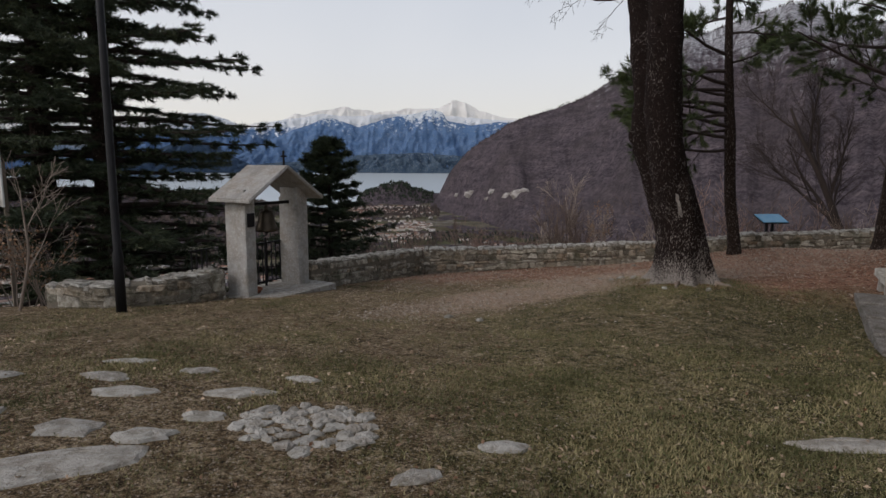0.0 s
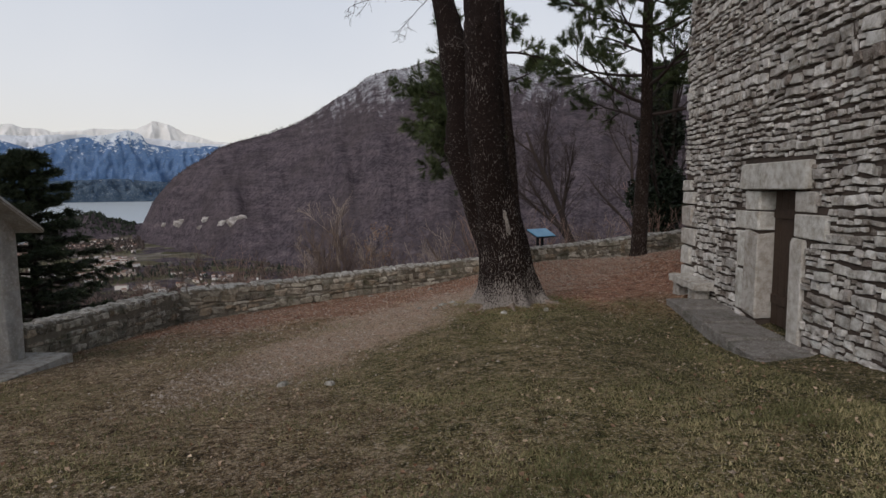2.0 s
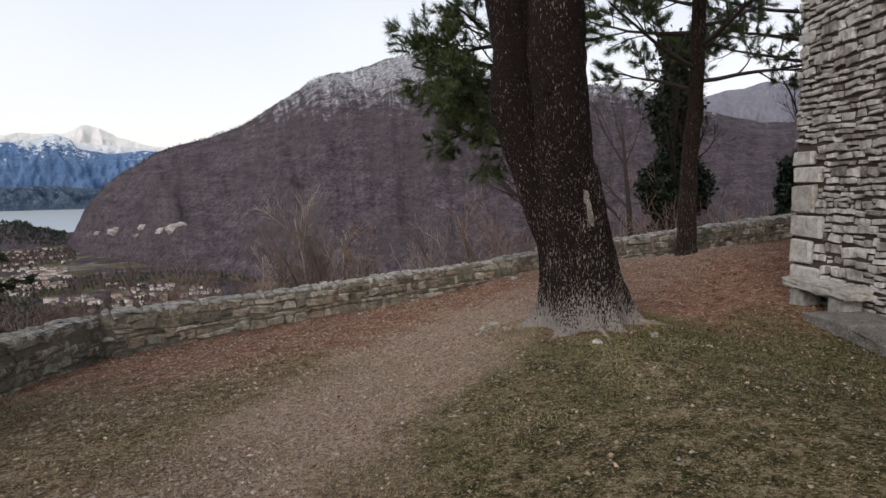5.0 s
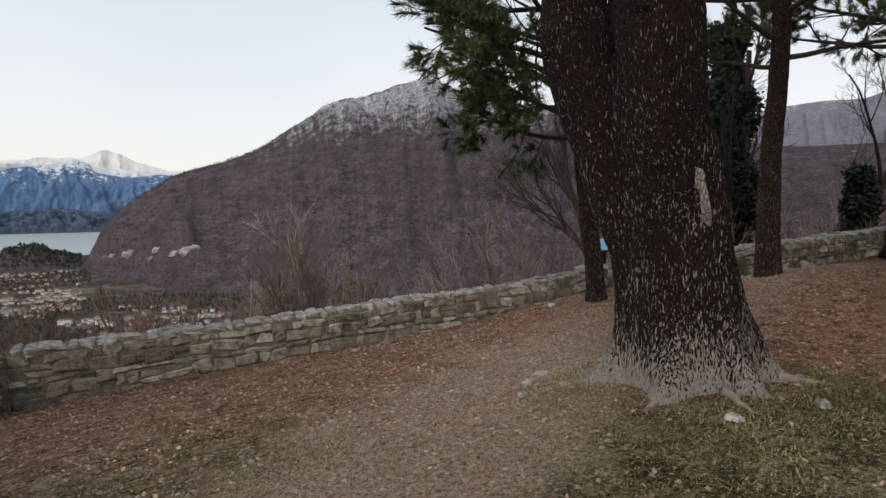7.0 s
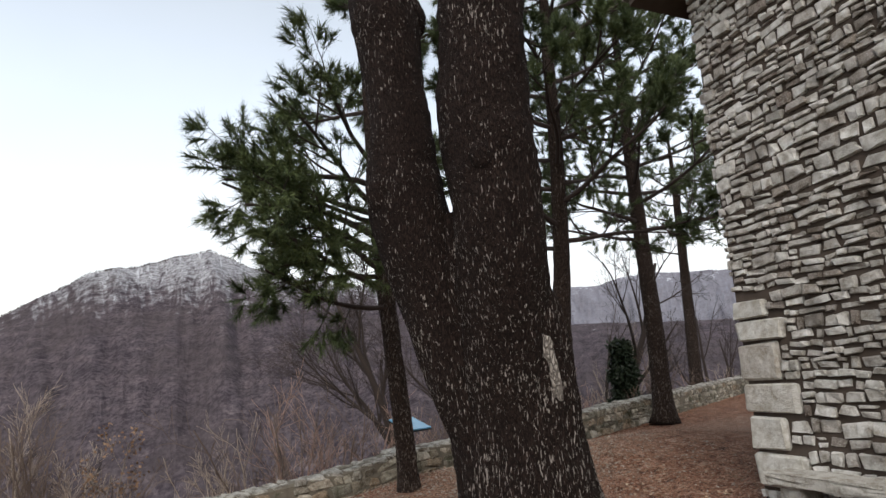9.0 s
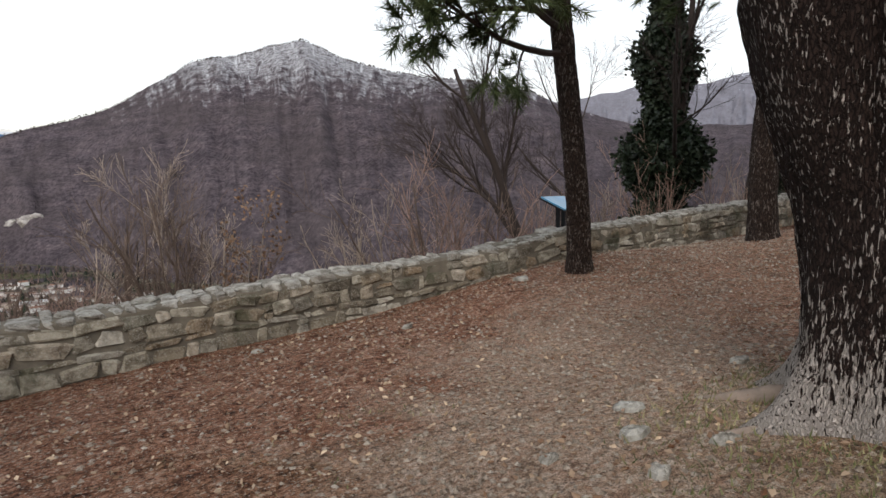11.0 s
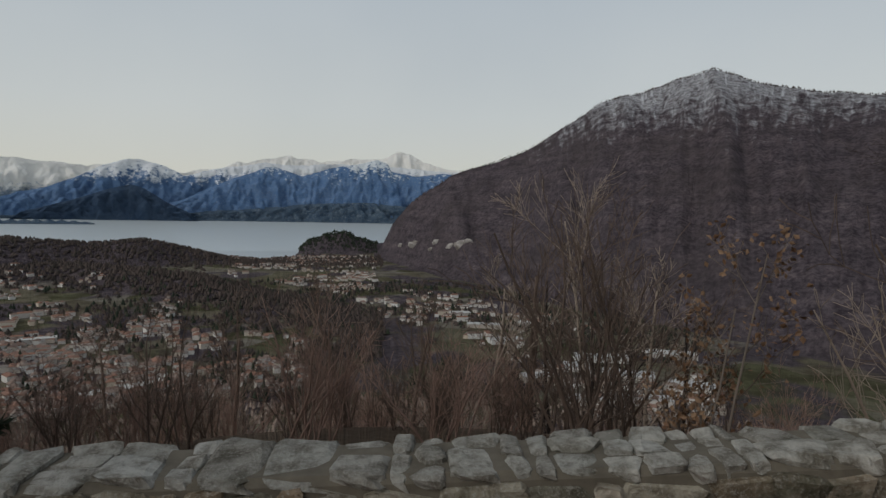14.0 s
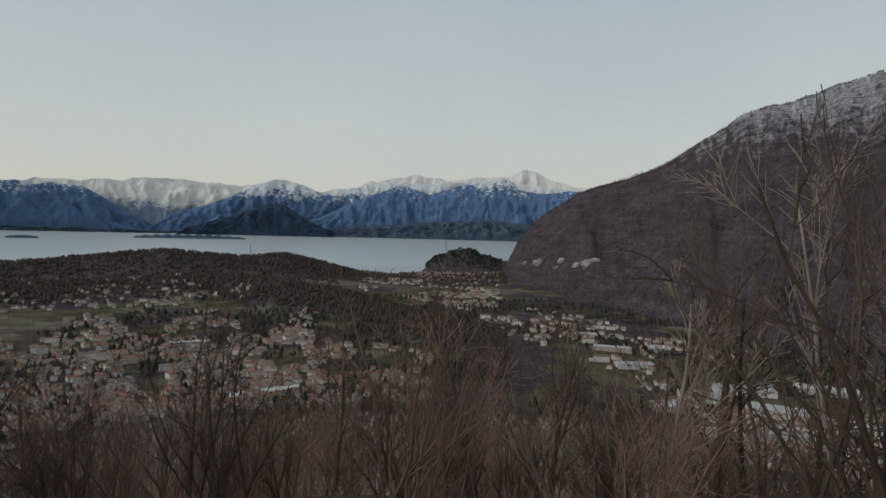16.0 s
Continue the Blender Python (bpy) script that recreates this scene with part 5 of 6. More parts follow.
# ---- cedars and the dark conifer below the shrine ----
def conifer(name, label, category, at, height, r0, reach, rows, seed, droop, low=0.5, density=1.0, leaf=None, length=0.09):
    rng = random.Random(seed)
    tree = empty(name, Matrix.Translation(at), label, category)
    v, f = tube([(0, 0, -0.5), (0.05, 0, height * 0.4), (0, 0.05, height)], [r0, r0 * 0.65, 0.03], 16)
    thing("trunk", v, f, mat_pine_bark, tree, smooth=True)
    wood, tips, ways = [], [], []
    for k in range(rows):
        t = k / rows
        z = low + (height - low) * t
        ln = reach * (1 - t) ** 0.8 * rng.uniform(0.65, 1.12) + 0.2
        a = k * 2.4 + rng.uniform(-0.3, 0.3)
        p, d = Vector((0, 0, z)), Vector((math.cos(a), math.sin(a), 0.12))
        pts = [tuple(p)]
        m = 8
        for q in range(m):
            d = (d + Vector((rng.uniform(-0.1, 0.1), rng.uniform(-0.1, 0.1), -droop * (0.4 if q < 4 else -0.25)))).normalized()
            p = p + d * ln / m
            pts.append(tuple(p))
        wood.append((pts, [0.012 + 0.016 * ln * (1 - q / m) for q in range(m + 1)], 1))
        for q in range(1, m + 1):
            for s in (-1, 1):
                for _ in range(max(1, int(3 * density))):
                    b = np.array(pts[q]) + np.array([rng.uniform(-0.08, 0.08) for _ in range(3)])
                    w = np.array([-math.sin(a) * s + math.cos(a) * rng.uniform(0.2, 0.9), math.cos(a) * s + math.sin(a) * rng.uniform(0.2, 0.9), rng.uniform(-0.25, 0.1)])
                    w /= np.linalg.norm(w)
                    side = (0.12 + 0.3 * ln * 0.35 * math.sin(math.pi * min(1, q / m * 0.85 + 0.1))) * rng.uniform(0.6, 1.2)
                    wood.append(([tuple(b), tuple(b + w * side * 0.5), tuple(b + w * side - np.array([0, 0, 0.03]))], [0.006, 0.004, 0.002], 0))
                    for e in np.arange(0.1, 1.01, 0.13):
                        tips.append(b + w * side * e)
                        ways.append(w)
    thing("boughwork", *tubes(wood), mat_twig, tree)
    thing("foliage", *needles(rng, tips, ways, int(9 * density), length, 0.0105, 0.9), leaf or mat_cedar_leaf, tree, "flat layered sprays of dark needles")
    return tree


conifer("cedar_tree", "large dark cedar with layered drooping boughs behind the wall", "cedar tree", (-12.3, 1.9, -1.4), 15, 0.34, 5.0, 150, 81, 0.13, 0.4, length=0.14)
conifer("cedar_tree", "large dark cedar with layered drooping boughs behind the wall", "cedar tree", (-13.9, 1.9, -1.4), 14, 0.3, 4.8, 120, 82, 0.13, 0.4, length=0.14)
conifer("conifer", "dark dense conifer growing below the bell shrine", "conifer", (-8.4, 7.0, -5.5), 8.4, 0.16, 3.3, 96, 83, -0.02, 1.0, 0.9, length=0.15)


# ---- bare trees and shrubs beyond the wall ----
def land_z(x, y):
    dx, dy = x - OX, y - OY
    return float(far_z(math.degrees(math.atan2(dx, dy)), math.hypot(dx, dy)))


def bare_tree(name, label, at, height, r0, lean, seed, depth=4, kids=5, mat=None, first=0.35, spread=42, ratio=0.58, ivy=None):
    rng = random.Random(seed)
    tree = empty(name, Matrix.Translation(at), label, "tree")
    out = []
    limb(rng, (0, 0, -0.3), lean, height * 0.75, r0, out, depth, ratio, kids, spread, 0.1, 0.1, 0.3, first)
    thing("trunk", *tube(out[0][0], out[0][1], 10), mat or mat_twig, tree, smooth=True)
    thing("branchwork", *tubes(out[1:], least=0.004), mat or mat_twig, tree)
    if ivy:
        thing("ivy", *leaves(rng, ivy(rng), 0.15, 0.09, 5), mat_ivy_leaf, tree, "dark green ivy leaves")
    return tree


def ivy_column(height, r_low, r_top):
    def make(rng):
        pts = []
        for _ in range(5600):
            t = rng.random() ** 1.2
            r = (r_low + (r_top - r_low) * t) * (0.7 + 0.3 * math.sin(t * 19 + 1)) * math.sqrt(rng.uniform(0.35, 1))
            a = rng.uniform(0, 2 * math.pi)
            pts.append((r * math.cos(a), r * math.sin(a), t * height))
        return pts
    return make


bare_tree("bare_tree", "bare crooked tree with two dark limbs beyond the wall", (10.8, 12.8, -1.5), 9.0, 0.18, (-0.42, 0.0, 1), 91, 4, 7, first=0.22, spread=38, ratio=0.62)
bare_tree("bare_tree", "pale bare tree behind the crooked one", (14.0, 13.4, -1.8), 9.0, 0.15, (0.05, 0.05, 1), 92, 4, 5)
bare_tree("ivy_tree", "tree smothered in dark green ivy beyond the wall", (10.75, 8.1, -0.9), 9, 0.2, (0.02, 0, 1), 93, 4, 5, first=0.4, ivy=ivy_column(7.2, 1.45, 0.5))
bare_tree("bare_tree", "dark bare tree with forked stems near the chapel", (15.2, 7.2, -0.6), 9, 0.16, (0.25, 0.1, 1), 94, 4, 5, ivy=ivy_column(3.0, 0.5, 0.25))
for n, (x, y, h) in enumerate(((19, 10, 9), (23, 12, 10), (27, 9, 10), (31, 6, 10), (30, 14, 11), (20.5, 16, 9), (34, 10, 10), (29, 3.5, 9))):
    bare_tree("bare_tree", "slim bare winter tree in the wood", (x, y, land_z(x, y) - 0.3 if y > 6 else gz(x, y) - 0.2), h, 0.13, (0.05 * (n % 3 - 1), 0, 1), 100 + n, 3, 6, mat=(mat_twig, mat_twig_pale)[n % 2], first=0.25)
# single trees close below the wall
for n, (x, y, h, r, lean, pale) in enumerate(((0.1, 12.2, 5.6, 0.035, (-0.12, -0.03, 1), 1), (-0.55, 14.1, 5.2, 0.09, (-0.05, 0, 1), 0), (-3.0, 15.2, 4.3, 0.07, (0.02, 0, 1), 0), (-4.3, 16, 5.6, 0.08, (0, 0, 1), 0), (-7.0, 15.5, 4.6, 0.07, (0.03, 0, 1), 0),
                                               (1.0, 12.4, 4.4, 0.04, (-0.08, 0, 1), 1), (-10.5, 17, 5.4, 0.07, (0.05, 0, 1), 0), (-14.5, 16.5, 5.6, 0.08, (0.04, 0, 1), 0), (2.6, 15.5, 5.6, 0.07, (0, 0, 1), 0), (-1.7, 12.8, 4.2, 0.04, (0.12, 0, 1), 1))):
    bare_tree("bare_tree", "thin bare tree just below the parapet", (x, y, land_z(x, y) - 0.2), h, r, lean, 120 + n, 3, 6, mat=mat_shrub_pale if pale else mat_shrub, first=0.3, spread=34, ratio=0.55)

# slender dark trees scattered down the slope
slim = [bare_tree("bare_tree", "slender leafless tree growing on the slope", (0, 0, -50), 5.0, 0.05, (0.06 * (n - 1), 0.04 * (n % 2), 1), 170 + n, 3, 6, mat=(mat_twig, mat_shrub, mat_shrub_red, mat_shrub)[n], first=0.22, spread=36, ratio=0.52) for n in range(4)]
rng = random.Random(71)
for n in range(38):
    a, d = -56 + 92 * ((n * 0.618) % 1), 8.5 + 34 * ((n * 0.377) % 1) ** 1.3
    x, y = -2.7 + d * math.sin(radians(a)), max(5.3 + d * math.cos(radians(a)), 10.5)
    g = rng.uniform(0.62, 0.9) + d * 0.017
    M = Matrix.LocRotScale((x, y, land_z(x, y) - 0.1), Euler((0, 0, rng.uniform(0, 6.28))), (g, g, g))
    if n < 4:
        slim[n].matrix_world = M
    else:
        copy_thing(slim[n % 4], M).scale = M.to_scale()


def shrub(seed, height, stems, mat):
    rng = random.Random(seed)
    bush = empty("bare_shrub", Matrix(), "leafless multi-stemmed winter shrub on the slope", "shrub", "shrubs below the wall")
    out = []
    for _ in range(stems):
        a, lean = rng.uniform(0, 6.28), rng.uniform(0.05, 0.5)
        limb(rng, (rng.uniform(-0.3, 0.3), rng.uniform(-0.3, 0.3), -0.2), (math.cos(a) * lean, math.sin(a) * lean, 1), height * rng.uniform(0.55, 1.0), rng.uniform(0.012, 0.022), out, 2, 0.5, 6, 42, 0.16, 0.2, 0.3, 0.25)
    thing("stemwork", *tubes([q for q in out if q[2] == 2], least=0.004), mat, bush)
    thing("twigwork", *tubes([q for q in out if q[2] < 2], least=0.003), mat, bush)
    return bush


kinds = [shrub(140 + n, 2.3, 9, (mat_shrub, mat_shrub_red, mat_shrub, mat_shrub_pale)[n % 4]) for n in range(6)]
rng = random.Random(17)
spots = [(-1.0, 9.2, 1.2), (-2.3, 9.0, 0.8), (-0.4, 9.6, 1.15), (2.5, 8.6, 1.2), (3.6, 8.2, 1.5), (4.4, 8.6, 1.7), (5.4, 8.4, 1.6), (6.4, 8.0, 1.4), (7.4, 8.2, 1.5), (8.3, 8.6, 1.4), (9.4, 7.6, 1.3), (-3.8, 9.4, 0.8), (-5.4, 9.5, 0.7), (13.5, 7.4, 1.3), (16.5, 7.4, 1.3), (18.5, 7.2, 1.3)] + [(8.0 + 0.75 * q, 6.6 + (q * 7 % 5) * 1.1, 1.1 + (q % 4) * 0.25) for q in range(26)]
while len(spots) < 135:
    a, d = rng.uniform(-60, 40), 9 + 34 * rng.random() ** 1.5
    x, y = -2.7 + d * math.sin(radians(a)), 5.3 + d * math.cos(radians(a))
    if y > 8.2 and math.hypot(x - 0.05, y - 8.3) > 1.2:
        spots.append((x, y, rng.uniform(0.6, 1.1) * (0.75 + d * 0.022)))
for _ in range(44):
    a, d = rng.uniform(-48, 32), rng.uniform(4.4, 9.0)
    x, y = -2.7 + d * math.sin(radians(a)), 5.3 + d * math.cos(radians(a))
    if y > 8.6 and math.hypot(x - 0.05, y - 8.3) > 1.2:
        spots.append((x, y, rng.uniform(0.36, 0.6)))
for _ in range(70):
    a, d = rng.uniform(-60, 40), 26 + 110 * rng.random()
    spots.append((-2.7 + d * math.sin(radians(a)), 5.3 + d * math.cos(radians(a)), rng.uniform(1.6, 2.6)))
for n, (x, y, s) in enumerate(spots):
    base = kinds[n % 6]
    z = max(land_z(x, y), -1.9 if math.hypot(x - OX, y - OY) < 7 else -99)
    M = Matrix.LocRotScale((x, y, z - 0.05), Euler((0, 0, rng.uniform(0, 6.28))), (s, s, s * rng.uniform(0.9, 1.2)))
    if n < 6:
        base.matrix_world = M
    else:
        ob = copy_thing(base, M)
        ob.scale = M.to_scale()

# the young beech that kept its leaves
rng = random.Random(29)
beech = empty("beech_sapling", Matrix.Translation((0.05, 8.3, -2.4)), "young beech with withered orange-brown leaves beyond the wall", "sapling")
out = []
for k in range(3):
    limb(rng, (rng.uniform(-0.2, 0.2), rng.uniform(-0.2, 0.2), 0), (rng.uniform(-0.15, 0.15), rng.uniform(-0.1, 0.1), 1), 3.1 - 0.5 * k, 0.022, out, 2, 0.36, 7, 45, 0.1, 0.06, 0.3, 0.3)
thing("stemwork", *tubes(out, least=0.003), mat_twig_pale, beech)
thing("foliage", *leaves(rng, [p for q, r, d in out if d < 2 for p in q[1:]], 0.06, 0.05, 2), mat_dead_leaf, beech, "withered orange-brown leaves")
# brown leafy shrub and thin twigs by the cedars
rng = random.Random(33)
hedge = empty("brown_shrub", Matrix.Translation((-11.6, -1.6, gz(-11.6, -1.6))), "tan-leaved hornbeam shrub beside the information board", "shrub")
out = []
for k in range(9):
    limb(rng, (rng.uniform(-0.8, 0.8), rng.uniform(-0.3, 0.3), -0.1), (rng.uniform(-0.5, 0.5), rng.uniform(-0.4, 0.2), 1), rng.uniform(1.0, 1.9), 0.014, out, 2, 0.5, 6, 42, 0.1, 0.14)
thing("stemwork", *tubes(out, least=0.003), mat_twig_pale, hedge)
thing("foliage", *leaves(rng, [p for q, r, d in out if d == 0 for p in q[1::2]], 0.06, 0.05, 1), mat_dead_leaf, hedge, "tan withered leaves")
sap = bare_tree("bare_sapling", "pale leafless sapling reaching over the grass", (-10.6, -2.9, gz(-10.6, -2.9)), 3.2, 0.03, (0.35, -0.3, 1), 155, 3, 4, mat_twig_pale)

# ---- small things in the yard ----
mat_white_panel = m_plain("white_panel", (0.62, 0.62, 0.6), 0.5, 0, 0.08)
mat_blue_panel = Nodes("sky_blue_panel", 0.18, 0, 0.5)
mat_blue_panel = mat_blue_panel.done(mat_blue_panel.mix(mat_blue_panel.noise(mat_blue_panel.co, 3.0, 3), (0.05, 0.28, 0.55), (0.25, 0.52, 0.7)))
mat_ink = m_plain("dark_print", (0.08, 0.08, 0.09), 0.6)
mat_red = m_plain("red_print", (0.35, 0.03, 0.04), 0.6)
mat_blue_plastic = m_plain("blue_plastic", (0.02, 0.12, 0.36), 0.4, 0, 0.15)
mat_wood_post = m_plain("weathered_post", (0.17, 0.14, 0.11), 0.9)

# viewing lectern
lectern = empty("viewing_board", Matrix.Translation((4.45, 5.68, 0.06)) @ Matrix.Rotation(radians(14), 4, "Z"), "tilted blue panorama board on two dark posts behind the wall", "sign")
board = block((0.74, 0.46, 0.025), (0, 0, 0), 0.006)
bmesh.ops.transform(board, matrix=pose(0, 0, 0.62, 24, 0, 0), verts=board.verts)
panel = part("panel", board, mat_blue_panel, lectern, "sky-blue printed panel")
rim = block((0.78, 0.5, 0.02), (0, 0, -0.022), 0.006)
bmesh.ops.transform(rim, matrix=pose(0, 0, 0.62, 24, 0, 0), verts=rim.verts)
part("backing", rim, mat_iron, lectern)
for x in (-0.09, 0.09):
    part("post", block((0.06, 0.06, 2.4), (x, 0.05, -1.8), 0.006), mat_iron, lectern)

# information board
info = empty("information_board", Matrix.Translation((-12.35, -1.1, gz(-12.35, -1.1))) @ Matrix.Rotation(radians(-38), 4, "Z"), "white information board on a wooden post by the cedars", "sign")
part("post", block((0.09, 0.07, 2.9), (0.28, 0.03, -0.2), 0.008), mat_wood_post, info)
part("panel", block((1.0, 0.03, 1.36), (-0.05, -0.03, 1.86), 0.006), mat_white_panel, info, "white printed panel")
for n in range(7):
    part("print_line", block((0.7 - 0.08 * (n % 3), 0.006, 0.03), (-0.05, -0.05, 2.98 - n * 0.09 - (0.1 if n > 3 else 0))), mat_ink, info)
part("emblem", block((0.16, 0.006, 0.16), (0.2, -0.05, 2.1), 0.002), mat_red, info)

# pole
px, py = -8.68, -3.15
v, f = lathe([(0.075, -0.3), (0.075, 0.9), (0.06, 0.95), (0.055, 3.5), (0.045, 7.0), (0.01, 7.05)], 14)
pole = thing("lamp_pole", v, f, mat_iron, None, "tall dark metal pole standing by the wall", "pole", smooth=True)
pole.location = (px, py, gz(px, py))

# barrel at the far end of the yard
barrel = empty("blue_barrel", Matrix.Translation((19.4, 4.35, gz(19.4, 4.35))), "blue plastic barrel by the far wall", "barrel")
thing("body", *lathe([(0.26, 0), (0.3, 0.06), (0.31, 0.3), (0.325, 0.33), (0.31, 0.36), (0.31, 0.62), (0.325, 0.65), (0.31, 0.68), (0.29, 0.9), (0.26, 0.93)], 22), mat_blue_plastic, barrel, smooth=True)
thing("rim", *lathe([(0.27, 0.92), (0.285, 0.93), (0.285, 0.97), (0.25, 0.97), (0.25, 0.93)], 22), mat_iron, barrel)


# stepping stones and cobbles set in the grass
def flat_stone(name, label, x, y, w, d, turn, seed, group="", mat=None, up=0.014):
    rng = random.Random(seed)
    n = 13
    rim = [(1 + rng.uniform(-0.28, 0.14)) for _ in range(n)]
    v, f = [], []
    z0 = gz(x, y)
    sx, sy = (gz(x + 0.3, y) - gz(x - 0.3, y)) / 0.6, (gz(x, y + 0.3) - gz(x, y - 0.3)) / 0.6
    for k, (s, h) in enumerate(((1.0, -0.1), (1.02, up - 0.022), (0.93, up), (0.5, up + 0.012))):
        for q in range(n):
            a = 2 * math.pi * q / n
            lx, ly = math.cos(a) * w / 2 * rim[q] * s, math.sin(a) * d / 2 * rim[q] * s
            px, py = lx * math.cos(turn) - ly * math.sin(turn), lx * math.sin(turn) + ly * math.cos(turn)
            v.append((px, py, h + sx * px + sy * py + rng.uniform(-0.006, 0.006)))
    for k in range(3):
        f += [[k * n + q, k * n + (q + 1) % n, (k + 1) * n + (q + 1) % n, (k + 1) * n + q] for q in range(n)]
    f.append([3 * n + q for q in range(n)])
    ob = thing(name, v, f, mat or mat_slab, None, label, "paving stone", group)
    ob.location = (x, y, z0)
    return ob


STEP = "flat grey stepping stone sunk in the grass"
for n, (x, y, w, d, t) in enumerate(((-5.86, -7.3, 0.62, 0.34, 0.1), (-5.39, -8.62, 1.0, 0.5, 0.5), (-5.01, -7.16, 0.62, 0.26, 0.15), (-5.18, -8.15, 0.42, 0.24, 0.2), (-5.72, -8.1, 0.5, 0.36, -0.2), (-5.0, -7.72, 0.34, 0.2, 0.1), (-6.6, -7.9, 0.5, 0.3, 0.2), (-6.3, -6.9, 0.55, 0.25, -0.2),
                                     (-6.4, -6.4, 0.5, 0.2, 0.1), (-5.6, -6.6, 0.4, 0.18, 0.3), (-4.6, -6.75, 0.36, 0.14, -0.2), (-7.3, -7.0, 0.5, 0.28, 0.4), (-6.2, -8.9, 0.7, 0.4, 0.2), (-0.7, -7.62, 0.95, 0.24, 0.05), (-2.9, -7.95, 0.4, 0.2, 0.1), (-3.4, -8.45, 0.36, 0.22, 0.6),
                                     (-0.2, -8.3, 0.7, 0.4, 0.2), (-4.0, -9.3, 0.7, 0.4, 0.3), (-4.9, -9.6, 0.8, 0.45, -0.2), (-2.2, -9.6, 0.6, 0.4, 0.3))):
    flat_stone("stepping_stone", STEP, x, y, w, d, t, 300 + n, "stepping stones")
rng = random.Random(44)
cob = 0
for a in np.arange(-0.62, 0.63, 0.135):
    for b in np.arange(-0.42, 0.43, 0.115):
        u, w = a + rng.uniform(-0.03, 0.03), b + rng.uniform(-0.03, 0.03)
        if (u / 0.5) ** 2 + (w / 0.4) ** 2 < 1.1:
            x, y = -4.24 + u * 0.82 + w * 0.5, -7.8 - u * 0.5 + w * 0.82
            flat_stone("cobble", "small pale cobble in a worn patch of paving", x, y, rng.uniform(0.08, 0.24), rng.uniform(0.07, 0.17), rng.uniform(0, 3), 400 + cob, "worn cobbles", up=0.012)
            cob += 1

# loose stones on the ground
rng = random.Random(9)
tet = np.array([(1, 0, 0), (-1, 0, 0), (0, 1, 0), (0, -1, 0), (0, 0, 1), (0, 0, -1)], float)
oct_f = [[0, 2, 4], [2, 1, 4], [1, 3, 4], [3, 0, 4], [2, 0, 5], [1, 2, 5], [3, 1, 5], [0, 3, 5]]


def scatter(count, box, keep, lo, hi, seed):
    r = random.Random(seed)
    out = []
    while len(out) < count:
        x, y = r.uniform(box[0], box[1]), r.uniform(box[2], box[3])
        if r.random() < keep(x, y):
            out.append((x, y, lo + (hi - lo) * r.random() ** 3.4, r.uniform(0, 6.28), r.uniform(0.5, 1.0)))
    return out


def in_gravel(x, y):
    d = abs(y - (0.62 * x + 1.35 - 0.045 * x * x))
    band = max(0.0, 1 - d / 1.9)
    return band * (1.0 if -5 < x < 6 else 0.3) + 0.05 + (0.25 if y > 0.5 + 0.1 * x else 0)


def pebbles(name, label, spots, mat):
    vs, fs = [], []
    for n, (x, y, s, t, q) in enumerate(spots):
        k = np.random.default_rng(n).uniform(0.7, 1.15, (6, 1))
        p = tet * k * [s, s * q, s * 0.55]
        p = np.stack([p[:, 0] * math.cos(t) - p[:, 1] * math.sin(t), p[:, 0] * math.sin(t) + p[:, 1] * math.cos(t), p[:, 2]], -1)
        vs.append(p + [x, y, gz(x, y) + s * 0.15])
        fs.append(np.array(oct_f) + 6 * n)
    return thing(name, np.concatenate(vs), np.concatenate(fs), mat, None, label, "gravel", kind="stuff", smooth=False)


mat_pebble = m_stone("loose_gravel", [(0.36, 0.27, 0.2), (0.62, 0.52, 0.43), (0.46, 0.36, 0.28), (0.74, 0.66, 0.57)], True, 0.0, 3)
pebbles("gravel_stones", "loose pale gravel over the trodden path", scatter(30000, (-5.5, 7, -3.5, 5.3), in_gravel, 0.005, 0.03, 3), mat_pebble)
pebbles("gravel_stones", "scattered pale stones in the grass", scatter(900, (-9, 3, -10.5, 2), lambda x, y: 0.6, 0.006, 0.03, 4), mat_pebble)
for n, (x, y, s) in enumerate(((-0.5, 0.75, 0.08), (-0.75, 0.45, 0.06), (-0.2, 1.0, 0.07), (-0.9, 0.9, 0.05), (0.6, -1.1, 0.06), (-0.1, -1.0, 0.055), (0.95, 1.0, 0.07), (-3.71, -2.76, 0.07), (-3.24, -3.03, 0.07), (-0.83, 4.9, 0.06), (0.5, 4.2, 0.06), (2.3, 4.4, 0.1), (-0.35, 0.4, 0.06), (1.1, -0.6, 0.05))):
    flat_stone("loose_stone", "loose pale stone lying on the ground", x, y, s * 2.2, s * 1.6, n, 700 + n, "loose stones", mat_cap, s * 0.4)

# grass blades


